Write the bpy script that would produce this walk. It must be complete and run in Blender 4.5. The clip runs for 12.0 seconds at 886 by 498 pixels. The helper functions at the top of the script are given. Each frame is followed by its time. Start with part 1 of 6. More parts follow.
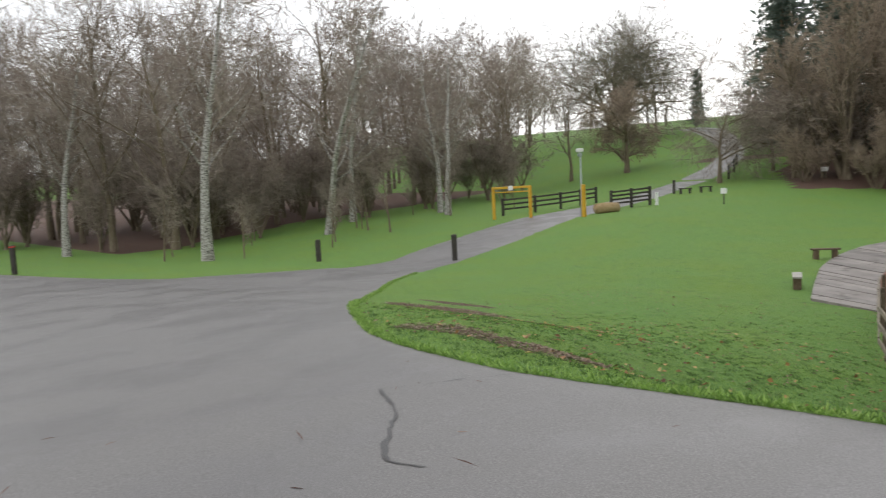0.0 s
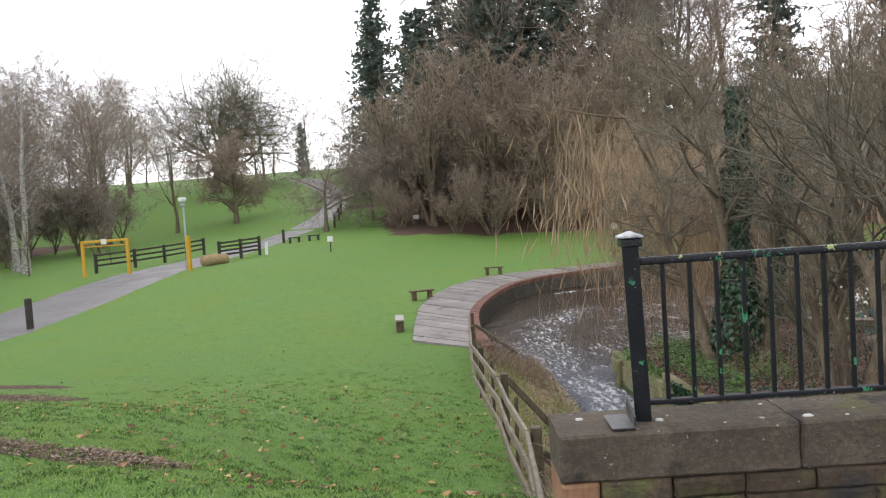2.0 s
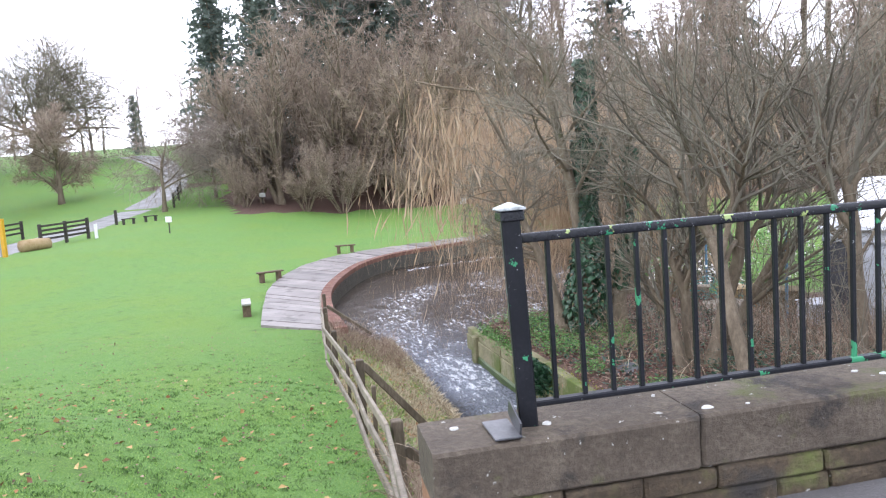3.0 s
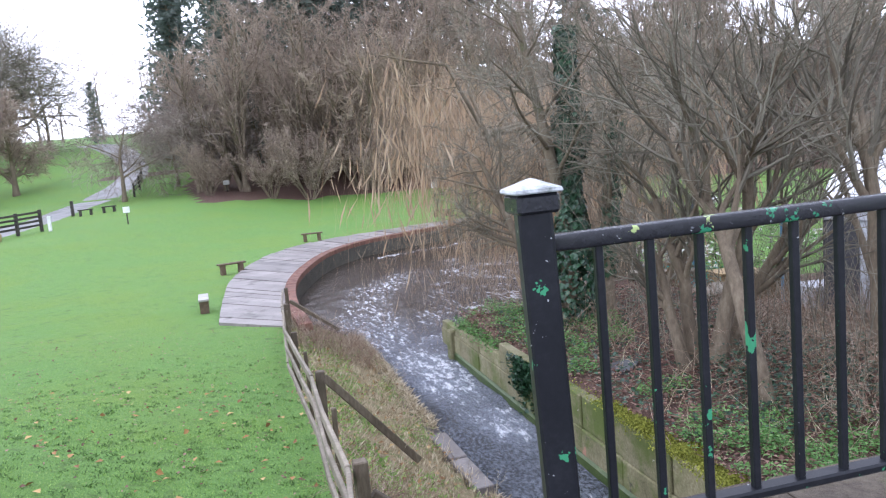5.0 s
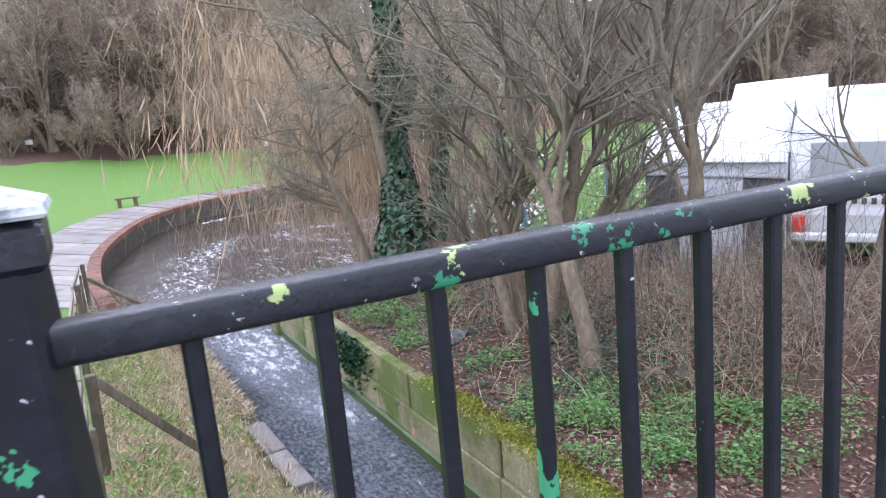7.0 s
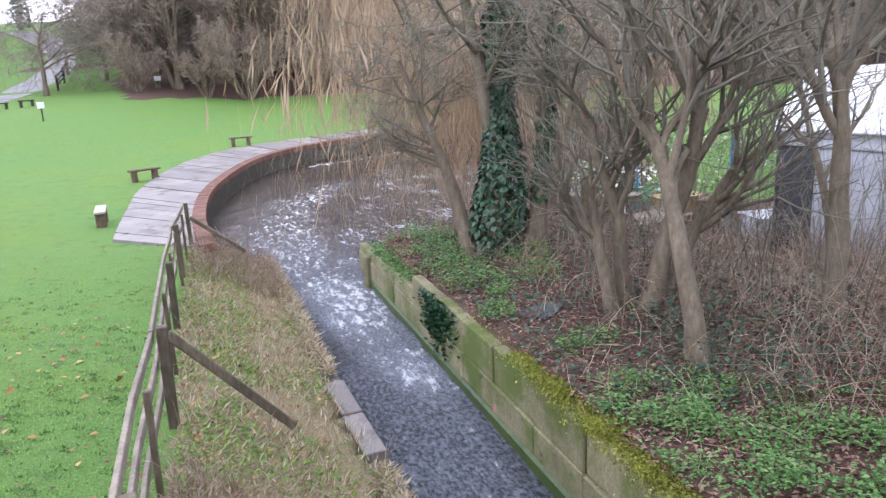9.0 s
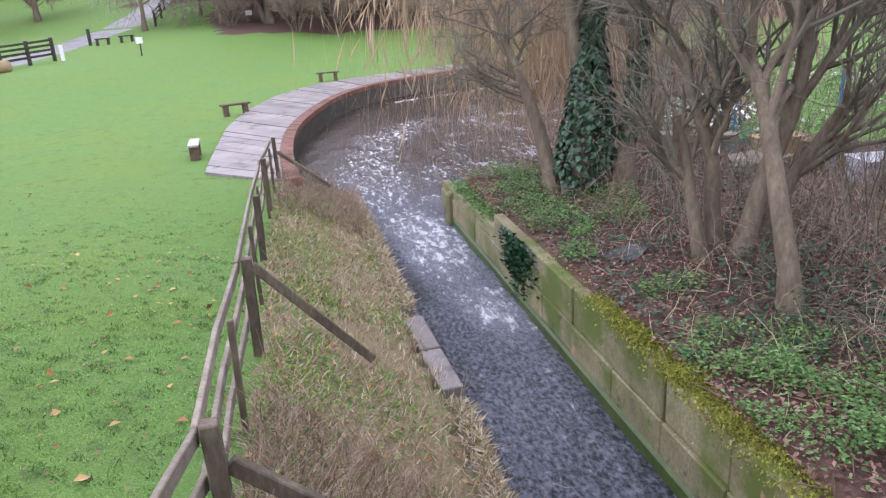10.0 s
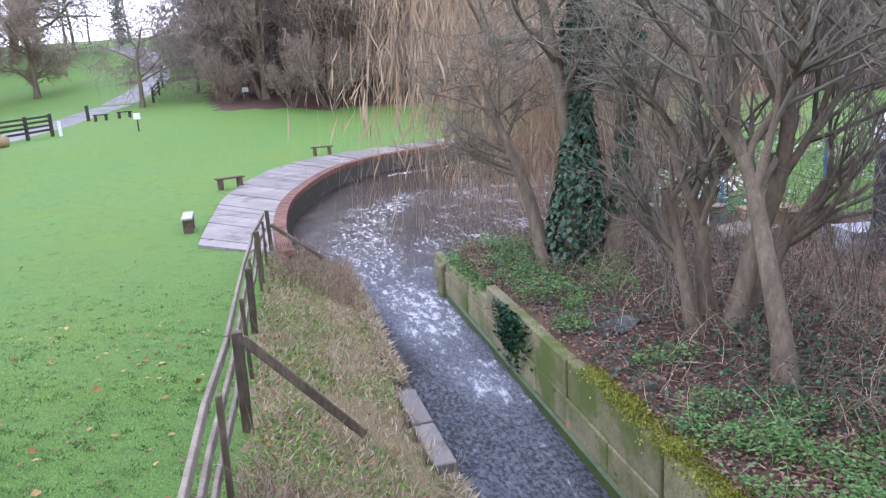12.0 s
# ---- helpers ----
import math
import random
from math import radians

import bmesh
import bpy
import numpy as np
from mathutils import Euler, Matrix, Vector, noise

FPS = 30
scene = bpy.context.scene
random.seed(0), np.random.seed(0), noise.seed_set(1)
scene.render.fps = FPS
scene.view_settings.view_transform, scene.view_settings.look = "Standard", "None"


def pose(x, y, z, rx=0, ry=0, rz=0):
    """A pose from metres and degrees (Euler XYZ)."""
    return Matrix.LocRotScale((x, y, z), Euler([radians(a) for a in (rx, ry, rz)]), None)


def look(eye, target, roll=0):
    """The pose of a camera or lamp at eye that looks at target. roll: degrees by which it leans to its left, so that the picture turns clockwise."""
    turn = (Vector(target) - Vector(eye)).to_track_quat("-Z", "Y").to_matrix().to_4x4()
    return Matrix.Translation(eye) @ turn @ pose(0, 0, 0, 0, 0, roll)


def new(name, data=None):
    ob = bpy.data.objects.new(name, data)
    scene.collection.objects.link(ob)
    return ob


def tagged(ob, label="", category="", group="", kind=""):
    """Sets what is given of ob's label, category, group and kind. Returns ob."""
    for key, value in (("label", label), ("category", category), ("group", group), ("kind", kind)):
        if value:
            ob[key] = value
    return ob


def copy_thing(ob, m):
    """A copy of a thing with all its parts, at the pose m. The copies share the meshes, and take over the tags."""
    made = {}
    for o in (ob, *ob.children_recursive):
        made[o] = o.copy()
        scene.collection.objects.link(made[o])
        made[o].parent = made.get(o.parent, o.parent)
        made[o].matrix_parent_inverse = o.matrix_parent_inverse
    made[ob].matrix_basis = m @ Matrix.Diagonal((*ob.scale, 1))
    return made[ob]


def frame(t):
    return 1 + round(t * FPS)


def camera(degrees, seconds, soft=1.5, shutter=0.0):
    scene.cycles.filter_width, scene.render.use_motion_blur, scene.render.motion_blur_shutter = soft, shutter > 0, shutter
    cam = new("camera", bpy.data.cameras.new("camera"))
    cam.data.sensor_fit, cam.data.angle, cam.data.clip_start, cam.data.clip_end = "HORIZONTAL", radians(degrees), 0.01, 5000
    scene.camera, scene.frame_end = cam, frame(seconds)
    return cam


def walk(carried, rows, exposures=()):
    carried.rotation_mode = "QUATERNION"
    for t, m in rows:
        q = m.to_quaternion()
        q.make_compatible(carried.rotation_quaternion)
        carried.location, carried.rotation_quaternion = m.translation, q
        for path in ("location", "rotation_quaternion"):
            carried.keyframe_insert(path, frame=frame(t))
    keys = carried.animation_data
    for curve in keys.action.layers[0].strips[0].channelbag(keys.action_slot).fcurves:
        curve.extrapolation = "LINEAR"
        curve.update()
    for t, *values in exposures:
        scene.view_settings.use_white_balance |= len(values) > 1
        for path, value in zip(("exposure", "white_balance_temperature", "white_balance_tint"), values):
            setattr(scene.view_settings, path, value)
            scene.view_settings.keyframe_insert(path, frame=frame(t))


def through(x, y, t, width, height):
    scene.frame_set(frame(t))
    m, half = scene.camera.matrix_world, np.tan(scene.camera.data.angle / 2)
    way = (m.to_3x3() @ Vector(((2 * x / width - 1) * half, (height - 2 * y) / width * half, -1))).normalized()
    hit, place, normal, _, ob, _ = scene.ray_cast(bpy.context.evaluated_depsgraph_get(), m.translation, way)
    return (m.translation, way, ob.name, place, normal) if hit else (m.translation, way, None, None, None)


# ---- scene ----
cam = camera(61.7, 12.0, soft=1.15, shutter=0.2)
PATH = [
    (0, (1.092, -4.721, 1.599), (-0.367, -3.369, 1.393), -2.9),
    (0.5, (0.943, -4.45, 1.575), (-0.29, -2.895, 1.33), -3.5),
    (1, (0.758, -4.09, 1.551), (-0.267, -2.392, 1.292), -2.7),
    (1.5, (0.63, -3.794, 1.551), (0.146, -1.863, 1.358), -2.7),
    (2, (0.591, -3.44, 1.525), (-0.02, -1.54, 1.398), -3.3),
    (2.5, (0.499, -3.147, 1.485), (0.178, -1.178, 1.35), -2.8),
    (3, (0.433, -2.828, 1.485), (0.209, -0.852, 1.272), -3.7),
    (3.2, (0.426, -2.695, 1.486), (0.167, -0.723, 1.283), -3.9),
    (5, (0.304, -1.608, 1.419), (0.154, 0.369, 1.158), -4.7),
    (5.5, (0.274, -1.343, 1.397), (0.3, 0.634, 1.093), -4.4),
    (6, (0.39, -1.12, 1.377), (0.616, 0.827, 0.979), -4.2),
    (6.5, (0.532, -0.908, 1.383), (0.818, 1.028, 0.972), -4.9),
    (8.3, (0.819, -0.255, 1.39), (0.925, 1.7, 0.98), -3.3),
    (8.5, (0.822, -0.2, 1.39), (0.923, 1.752, 0.964), -3.0),
    (9, (0.845, -0.08, 1.381), (0.807, 1.852, 0.863), -2.8),
    (9.5, (0.872, -0.003, 1.363), (0.7, 1.897, 0.762), -2.9),
    (10, (0.875, 0.006, 1.36), (0.606, 1.882, 0.691), -3.5),
    (10.5, (0.883, 0.01, 1.36), (0.553, 1.867, 0.641), -5.1),
    (11, (0.882, 0.01, 1.36), (0.614, 1.878, 0.637), -4.9),
    (11.5, (0.878, 0.01, 1.36), (0.602, 1.912, 0.741), -4.6),
    (12, (0.882, 0.008, 1.366), (0.635, 1.952, 0.878), -3.5),
]
walk(cam, [(t, look(eye, target, roll)) for t, eye, target, roll in PATH],
     exposures=[(0, 0.2, 6450, 11), (1.5, 0.2, 6400, 13), (2.0, 0.5, 6300, 15), (2.5, 0.6, 6100, 16), (3.0, 1.35, 5750, 19), (5.0, 1.2, 5500, 21), (5.5, 1.25, 5500, 24), (6.5, 1.45, 5500, 22), (8.5, 1.4, 5600, 22), (9.5, 1.25, 5650, 24), (10.5, 1.15, 5800, 28), (12.0, 1.2, 5350, 26)])

# ---- light: overcast winter sky ----
world = bpy.data.worlds.new("overcast_sky")
scene.world = world
world.use_nodes = True
wn = world.node_tree
sky = wn.nodes.new("ShaderNodeTexSky")
sky.sky_type, sky.sun_disc = "NISHITA", False
sky.sun_elevation, sky.sun_rotation = radians(35), radians(-20)
sky.air_density, sky.dust_density, sky.ozone_density = 1.0, 2.0, 1.0
pale = wn.nodes.new("ShaderNodeHueSaturation")
pale.inputs["Saturation"].default_value = 0.2
wn.links.new(sky.outputs[0], pale.inputs["Color"])
clear = wn.nodes["Background"]
wn.links.new(pale.outputs[0], clear.inputs["Color"])
clear.inputs["Strength"].default_value = 0.06
cloud = wn.nodes.new("ShaderNodeBackground")
cloud.inputs["Color"].default_value, cloud.inputs["Strength"].default_value = (0.97, 0.985, 1.0, 1), 0.75
both = wn.nodes.new("ShaderNodeAddShader")
wn.links.new(clear.outputs[0], both.inputs[0])
wn.links.new(cloud.outputs[0], both.inputs[1])
wn.links.new(both.outputs[0], wn.nodes["World Output"].inputs["Surface"])
sun = new("sun", bpy.data.lights.new("sun", "SUN"))
sun.data.energy, sun.data.angle, sun.data.color = 0.6, radians(70), (1.0, 0.96, 0.9)
sun.matrix_world = look((0, 0, 50), (34, 22, 10))


# ---- mesh tools ----
class Mesh:
    """Collects points and faces for one mesh."""

    def __init__(self):
        self.v, self.f = [], []

    def add(self, points, faces):
        n = len(self.v)
        self.v += [tuple(p) for p in points]
        self.f += [tuple(n + i for i in face) for face in faces]

    def box(self, m, sx, sy, sz, c=0.006):
        """A box with chamfered edges, centred on m."""
        hx, hy, hz = sx / 2, sy / 2, sz / 2
        c = min(c, hx * 0.45, hy * 0.45, hz * 0.45)
        pts = []
        for a in (-1, 1):
            for b in (-1, 1):
                for d in (-1, 1):
                    pts += [(a * hx, b * (hy - c), d * (hz - c)), (a * (hx - c), b * hy, d * (hz - c)), (a * (hx - c), b * (hy - c), d * hz)]
        i = lambda a, b, d, k: ((a > 0) * 4 + (b > 0) * 2 + (d > 0)) * 3 + k
        faces = []
        for s in (-1, 1):
            q = [[i(s, -1, -1, 0), i(s, 1, -1, 0), i(s, 1, 1, 0), i(s, -1, 1, 0)],
                 [i(-1, s, -1, 1), i(-1, s, 1, 1), i(1, s, 1, 1), i(1, s, -1, 1)],
                 [i(-1, -1, s, 2), i(1, -1, s, 2), i(1, 1, s, 2), i(-1, 1, s, 2)]]
            faces += [face if s > 0 else face[::-1] for face in q]
        for s in (-1, 1):
            for u in (-1, 1):
                for face in ([i(s, u, -1, 0), i(s, u, -1, 1), i(s, u, 1, 1), i(s, u, 1, 0)],
                             [i(s, -1, u, 0), i(s, 1, u, 0), i(s, 1, u, 2), i(s, -1, u, 2)],
                             [i(-1, s, u, 1), i(-1, s, u, 2), i(1, s, u, 2), i(1, s, u, 1)]):
                    faces.append(face if s * u > 0 else face[::-1])
                faces.append([i(s, u, 1, k) for k in ((0, 1, 2) if s * u > 0 else (0, 2, 1))])
                faces.append([i(s, u, -1, k) for k in ((0, 2, 1) if s * u > 0 else (0, 1, 2))])
        self.add([m @ Vector(p) for p in pts], faces)

    def beam(self, a, b, w, h, c=0.006, roll=0.0):
        """A beam of cross-section w x h between two points."""
        a, b = Vector(a), Vector(b)
        d = b - a
        q = d.to_track_quat("X", "Z").to_matrix().to_4x4()
        self.box(Matrix.Translation((a + b) / 2) @ q @ Matrix.Rotation(roll, 4, "X"), d.length, w, h, c)

    def tube(self, pts, radii, sides=6, cap=True):
        rings = []
        prev = None
        n0 = len(self.v)
        for k, p in enumerate(pts):
            d = (pts[min(k + 1, len(pts) - 1)] - pts[max(k - 1, 0)]).normalized()
            ref = Vector((0.3, 0.9, 0.1)) if prev is None else prev
            u = (ref - d * ref.dot(d)).normalized()
            prev, w = u, d.cross(u)
            r = radii[k]
            self.v += [tuple(p + (u * math.cos(6.2832 * s / sides) + w * math.sin(6.2832 * s / sides)) * r) for s in range(sides)]
        for k in range(len(pts) - 1):
            for s in range(sides):
                a, b = n0 + k * sides + s, n0 + k * sides + (s + 1) % sides
                self.f.append((a, b, b + sides, a + sides))
        if cap:
            self.f.append(tuple(n0 + (len(pts) - 1) * sides + s for s in range(sides)))
            self.f.append(tuple(n0 + s for s in reversed(range(sides))))

    def object(self, name, material, parent=None, label="", smooth=False):
        me = bpy.data.meshes.new(name)
        me.from_pydata(self.v, [], self.f)
        me.materials.append(material)
        if smooth:
            me.polygons.foreach_set("use_smooth", [True] * len(me.polygons))
        ob = new(name, me)
        if parent:
            ob.parent = parent
        return tagged(ob, label)


def part(name, mesh, material, parent, label="", smooth=False):
    return mesh.object(name, material, parent, label, smooth)


def thing(name, m, label, category, group="", kind=""):
    """An Empty at a thing's base."""
    ob = new(name)
    ob.empty_display_size = 0.1
    ob.matrix_basis = m
    return tagged(ob, label, category, group, kind)


def at(x, y, z, turn=0.0):
    return pose(x, y, z, 0, 0, turn)


# ---- materials ----
def ramp_mix(n, fac, colors):
    r = n.nodes.new("ShaderNodeValToRGB")
    while len(r.color_ramp.elements) < len(colors):
        r.color_ramp.elements.new(0.5)
    for e, (p, c) in zip(r.color_ramp.elements, colors):
        e.position, e.color = p, (*c, 1)
    n.links.new(fac, r.inputs[0])
    return r.outputs[0]


def noise_of(n, scale, detail=6, rough=0.6, space="Position", stretch=None, kind="noise", turn=0.0):
    if space == "Position":
        src = n.nodes.new("ShaderNodeNewGeometry").outputs["Position"]
    else:
        src = n.nodes.new("ShaderNodeTexCoord").outputs["Object"]
    if turn:
        rot = n.nodes.new("ShaderNodeMapping")
        rot.inputs["Rotation"].default_value = (0, 0, radians(turn))
        n.links.new(src, rot.inputs["Vector"])
        src = rot.outputs[0]
    if stretch:
        mp = n.nodes.new("ShaderNodeMapping")
        mp.inputs["Scale"].default_value = stretch
        n.links.new(src, mp.inputs["Vector"])
        src = mp.outputs[0]
    if kind == "noise":
        t = n.nodes.new("ShaderNodeTexNoise")
        t.inputs["Detail"].default_value, t.inputs["Roughness"].default_value = detail, rough
        out = t.outputs["Fac"]
    else:
        t = n.nodes.new("ShaderNodeTexVoronoi")
        out = t.outputs["Distance"]
    t.inputs["Scale"].default_value = scale
    n.links.new(src, t.inputs["Vector"])
    return out


def blend(n, fac, a, b, how="MIX"):
    m = n.nodes.new("ShaderNodeMix")
    m.data_type, m.blend_type = "RGBA", how
    for key, value in ((0, fac), (6, a), (7, b)):
        if isinstance(value, (int, float)):
            m.inputs[key].default_value = value
        elif isinstance(value, tuple):
            m.inputs[key].default_value = (*value, 1)
        else:
            n.links.new(value, m.inputs[key])
    return m.outputs[2]


def step(n, value, low, high):
    m = n.nodes.new("ShaderNodeMapRange")
    m.interpolation_type = "SMOOTHSTEP"
    m.inputs[1].default_value, m.inputs[2].default_value = low, high
    n.links.new(value, m.inputs[0])
    return m.outputs[0]


def base_material(name, rough=0.8, metal=0.0):
    m = bpy.data.materials.new(name)
    m.use_nodes = True
    b = m.node_tree.nodes["Principled BSDF"]
    b.inputs["Roughness"].default_value, b.inputs["Metallic"].default_value = rough, metal
    return m, m.node_tree, b


def bump(n, b, height, strength, distance):
    k = n.nodes.new("ShaderNodeBump")
    k.inputs["Strength"].default_value, k.inputs["Distance"].default_value = strength, distance
    n.links.new(height, k.inputs["Height"])
    n.links.new(k.outputs[0], b.inputs["Normal"])


def surface(name, dark, mid, light, coarse=1.5, fine=30, rough=0.85, metal=0.0, bumps=0.4, depth=0.01, space="Position",
            stretch=None, spots=None, vary=0.0):
    """A surface of three tones mixed by coarse and fine grain, with relief, and stains of another colour."""
    m, n, b = base_material(name, rough, metal)
    big = noise_of(n, coarse, 5, 0.6, space, stretch)
    small = noise_of(n, fine, 8, 0.7, space, stretch)
    both = n.nodes.new("ShaderNodeMix")
    both.inputs[0].default_value = 0.5
    n.links.new(big, both.inputs[2])
    n.links.new(small, both.inputs[3])
    color = ramp_mix(n, both.outputs[0], ((0.32, dark), (0.5, mid), (0.68, light)))
    for tint, scale, low, high in spots or ():
        color = blend(n, step(n, noise_of(n, scale, 6, 0.65, space), low, high), color, tint)
    if vary:
        info = n.nodes.new("ShaderNodeObjectInfo")
        hsv = n.nodes.new("ShaderNodeHueSaturation")
        n.links.new(color, hsv.inputs["Color"])
        mr = n.nodes.new("ShaderNodeMapRange")
        mr.inputs[3].default_value, mr.inputs[4].default_value = 1 - vary, 1 + vary
        n.links.new(info.outputs["Random"], mr.inputs[0])
        n.links.new(mr.outputs[0], hsv.inputs["Value"])
        color = hsv.outputs[0]
    n.links.new(color, b.inputs["Base Color"])
    if bumps:
        bump(n, b, small, bumps, depth)
    return m


def leafy(name, dark, mid, light, rough=0.6, through=0.0):
    """Leaves and blades: each loose piece takes its own tone; through: the share of light that passes a thin spray."""
    m, n, b = base_material(name, rough)
    g = n.nodes.new("ShaderNodeNewGeometry")
    tone = ramp_mix(n, g.outputs["Random Per Island"], ((0.0, dark), (0.5, mid), (1.0, light)))
    n.links.new(tone, b.inputs["Base Color"])
    if through:
        thin, mix = n.nodes.new("ShaderNodeBsdfTranslucent"), n.nodes.new("ShaderNodeMixShader")
        n.links.new(tone, thin.inputs["Color"])
        mix.inputs[0].default_value = through
        n.links.new(b.outputs[0], mix.inputs[1])
        n.links.new(thin.outputs[0], mix.inputs[2])
        n.links.new(mix.outputs[0], n.nodes["Material Output"].inputs["Surface"])
    return m


ASPHALT, n, b = base_material("wet_asphalt", 0.55)
a_fine, a_big = noise_of(n, 90, 4, 0.7), noise_of(n, 0.55, 5, 0.6)
col = ramp_mix(n, a_fine, ((0.3, (0.1, 0.096, 0.093)), (0.55, (0.168, 0.162, 0.157)), (0.75, (0.26, 0.252, 0.243))))
wet = step(n, a_big, 0.42, 0.6)
col = blend(n, wet, col, (0.85, 0.85, 0.87), "MULTIPLY")
n.links.new(col, b.inputs["Base Color"])
r = n.nodes.new("ShaderNodeMapRange")
r.inputs[3].default_value, r.inputs[4].default_value = 0.6, 0.42
n.links.new(wet, r.inputs[0])
n.links.new(r.outputs[0], b.inputs["Roughness"])
bump(n, b, a_fine, 0.25, 0.006)

# Ground cover: lawn, dry bank, leaf-littered soil and woodland floor, told apart by two masks on the sheet.
GROUND, n, b = base_material("ground_cover", 0.9)
g1, g2, g3 = noise_of(n, 0.35, 5, 0.6), noise_of(n, 4, 6, 0.7), noise_of(n, 60, 5, 0.75)
lawn = ramp_mix(n, g3, ((0.3, (0.05, 0.11, 0.02)), (0.5, (0.11, 0.235, 0.036)), (0.7, (0.215, 0.36, 0.075))))
lawn = blend(n, step(n, g1, 0.35, 0.7), lawn, (1.15, 1.0, 0.75), "MULTIPLY")
lawn = blend(n, step(n, g2, 0.52, 0.7), lawn, (0.075, 0.14, 0.025))
dry = ramp_mix(n, g3, ((0.3, (0.14, 0.105, 0.05)), (0.5, (0.28, 0.225, 0.12)), (0.7, (0.42, 0.36, 0.22))))
dry = blend(n, step(n, g2, 0.52, 0.62), dry, (0.13, 0.19, 0.045))
soil = ramp_mix(n, g3, ((0.3, (0.035, 0.02, 0.014)), (0.5, (0.095, 0.05, 0.035)), (0.72, (0.2, 0.115, 0.08))))
soil = blend(n, step(n, g2, 0.56, 0.72), soil, (0.07, 0.11, 0.025))
mask = n.nodes.new("ShaderNodeVertexColor")
mask.layer_name = "cover"
sep = n.nodes.new("ShaderNodeSeparateColor")
n.links.new(mask.outputs[0], sep.inputs[0])


def ragged(channel):
    add = n.nodes.new("ShaderNodeMath")
    add.operation = "MULTIPLY_ADD"
    n.links.new(g2, add.inputs[0])
    add.inputs[1].default_value = 0.5
    n.links.new(sep.outputs[channel], add.inputs[2])
    return step(n, add.outputs[0], 0.68, 0.8)


col = blend(n, ragged(0), lawn, dry)
col = blend(n, ragged(1), col, soil)
n.links.new(col, b.inputs["Base Color"])
bump(n, b, g3, 0.8, 0.04)

WATER, n, b = base_material("running_water", 0.06)
b.inputs["IOR"].default_value = 1.33
w2 = noise_of(n, 9.0, 9, 0.74, stretch=(1.0, 0.38, 1), turn=-20)
foam_mask = n.nodes.new("ShaderNodeVertexColor")
foam_mask.layer_name = "foam"
fsep = n.nodes.new("ShaderNodeSeparateColor")
n.links.new(foam_mask.outputs[0], fsep.inputs[0])
fm = n.nodes.new("ShaderNodeMath")
fm.operation = "MULTIPLY_ADD"
n.links.new(w2, fm.inputs[0])
fm.inputs[1].default_value = 1.0
n.links.new(fsep.outputs[0], fm.inputs[2])
foam = step(n, fm.outputs[0], 0.96, 1.2)
# Brown pond; near water tinted slate blue for the sky it reflects.
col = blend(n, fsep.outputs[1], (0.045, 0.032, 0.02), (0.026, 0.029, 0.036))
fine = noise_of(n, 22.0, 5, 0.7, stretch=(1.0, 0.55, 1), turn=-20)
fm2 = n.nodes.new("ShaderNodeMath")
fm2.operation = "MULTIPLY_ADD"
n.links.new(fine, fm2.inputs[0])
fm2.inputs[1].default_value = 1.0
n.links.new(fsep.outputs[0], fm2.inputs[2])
# How much of the painted sky glint shows: little on the pond.
sky_share = n.nodes.new("ShaderNodeMapRange")
sky_share.inputs[3].default_value = 0.12
n.links.new(fsep.outputs[1], sky_share.inputs[0])
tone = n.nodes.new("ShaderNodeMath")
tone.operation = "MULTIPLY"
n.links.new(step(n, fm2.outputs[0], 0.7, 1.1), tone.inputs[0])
n.links.new(sky_share.outputs[0], tone.inputs[1])
# Blue-grey ripples: sky reflection on the chop, put into the base colour.
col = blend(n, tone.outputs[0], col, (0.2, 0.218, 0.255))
col = blend(n, foam, col, (0.76, 0.78, 0.81))
n.links.new(col, b.inputs["Base Color"])
r = n.nodes.new("ShaderNodeMapRange")
r.inputs[3].default_value, r.inputs[4].default_value = 0.08, 0.6
n.links.new(foam, r.inputs[0])
n.links.new(r.outputs[0], b.inputs["Roughness"])
chop_up = n.nodes.new("ShaderNodeMath")
chop_up.operation = "MULTIPLY_ADD"
n.links.new(fine, chop_up.inputs[0])
chop_up.inputs[1].default_value = 0.55
n.links.new(w2, chop_up.inputs[2])
calm = n.nodes.new("ShaderNodeMapRange")
calm.inputs[3].default_value = 0.35
n.links.new(fsep.outputs[1], calm.inputs[0])
waves = n.nodes.new("ShaderNodeMath")
waves.operation = "MULTIPLY"
n.links.new(chop_up.outputs[0], waves.inputs[0])
n.links.new(calm.outputs[0], waves.inputs[1])
bump(n, b, waves.outputs[0], 1.0, 0.07)

IRON = surface("black_gloss_paint", (0.006, 0.007, 0.009), (0.010, 0.011, 0.014), (0.02, 0.021, 0.025), 6, 60, 0.38, bumps=0.15, depth=0.002)
n = IRON.node_tree
b = n.nodes["Principled BSDF"]
b.inputs["Specular IOR Level"].default_value = 0.25
chip = step(n, noise_of(n, 7, 5, 0.6), 0.6, 0.606)
old = b.inputs["Base Color"].links[0].from_socket
c2 = blend(n, chip, old, (0.05, 0.25, 0.12))
c2 = blend(n, step(n, noise_of(n, 40, 3, 0.5), 0.72, 0.74), c2, (0.4, 0.42, 0.42))
n.links.new(c2, b.inputs["Base Color"])
IRON_RAIL = surface("black_rail_paint_chipped_to_green", (0.006, 0.007, 0.009), (0.009, 0.01, 0.013), (0.018, 0.019, 0.023), 6, 60, 0.24, bumps=0.6, depth=0.004,
                    spots=[((0.03, 0.2, 0.1), 9, 0.6, 0.612), ((0.32, 0.4, 0.14), 11, 0.6, 0.608), ((0.42, 0.07, 0.05), 15, 0.715, 0.72), ((0.12, 0.125, 0.13), 34, 0.65, 0.68), ((0.5, 0.52, 0.52), 60, 0.665, 0.68)])
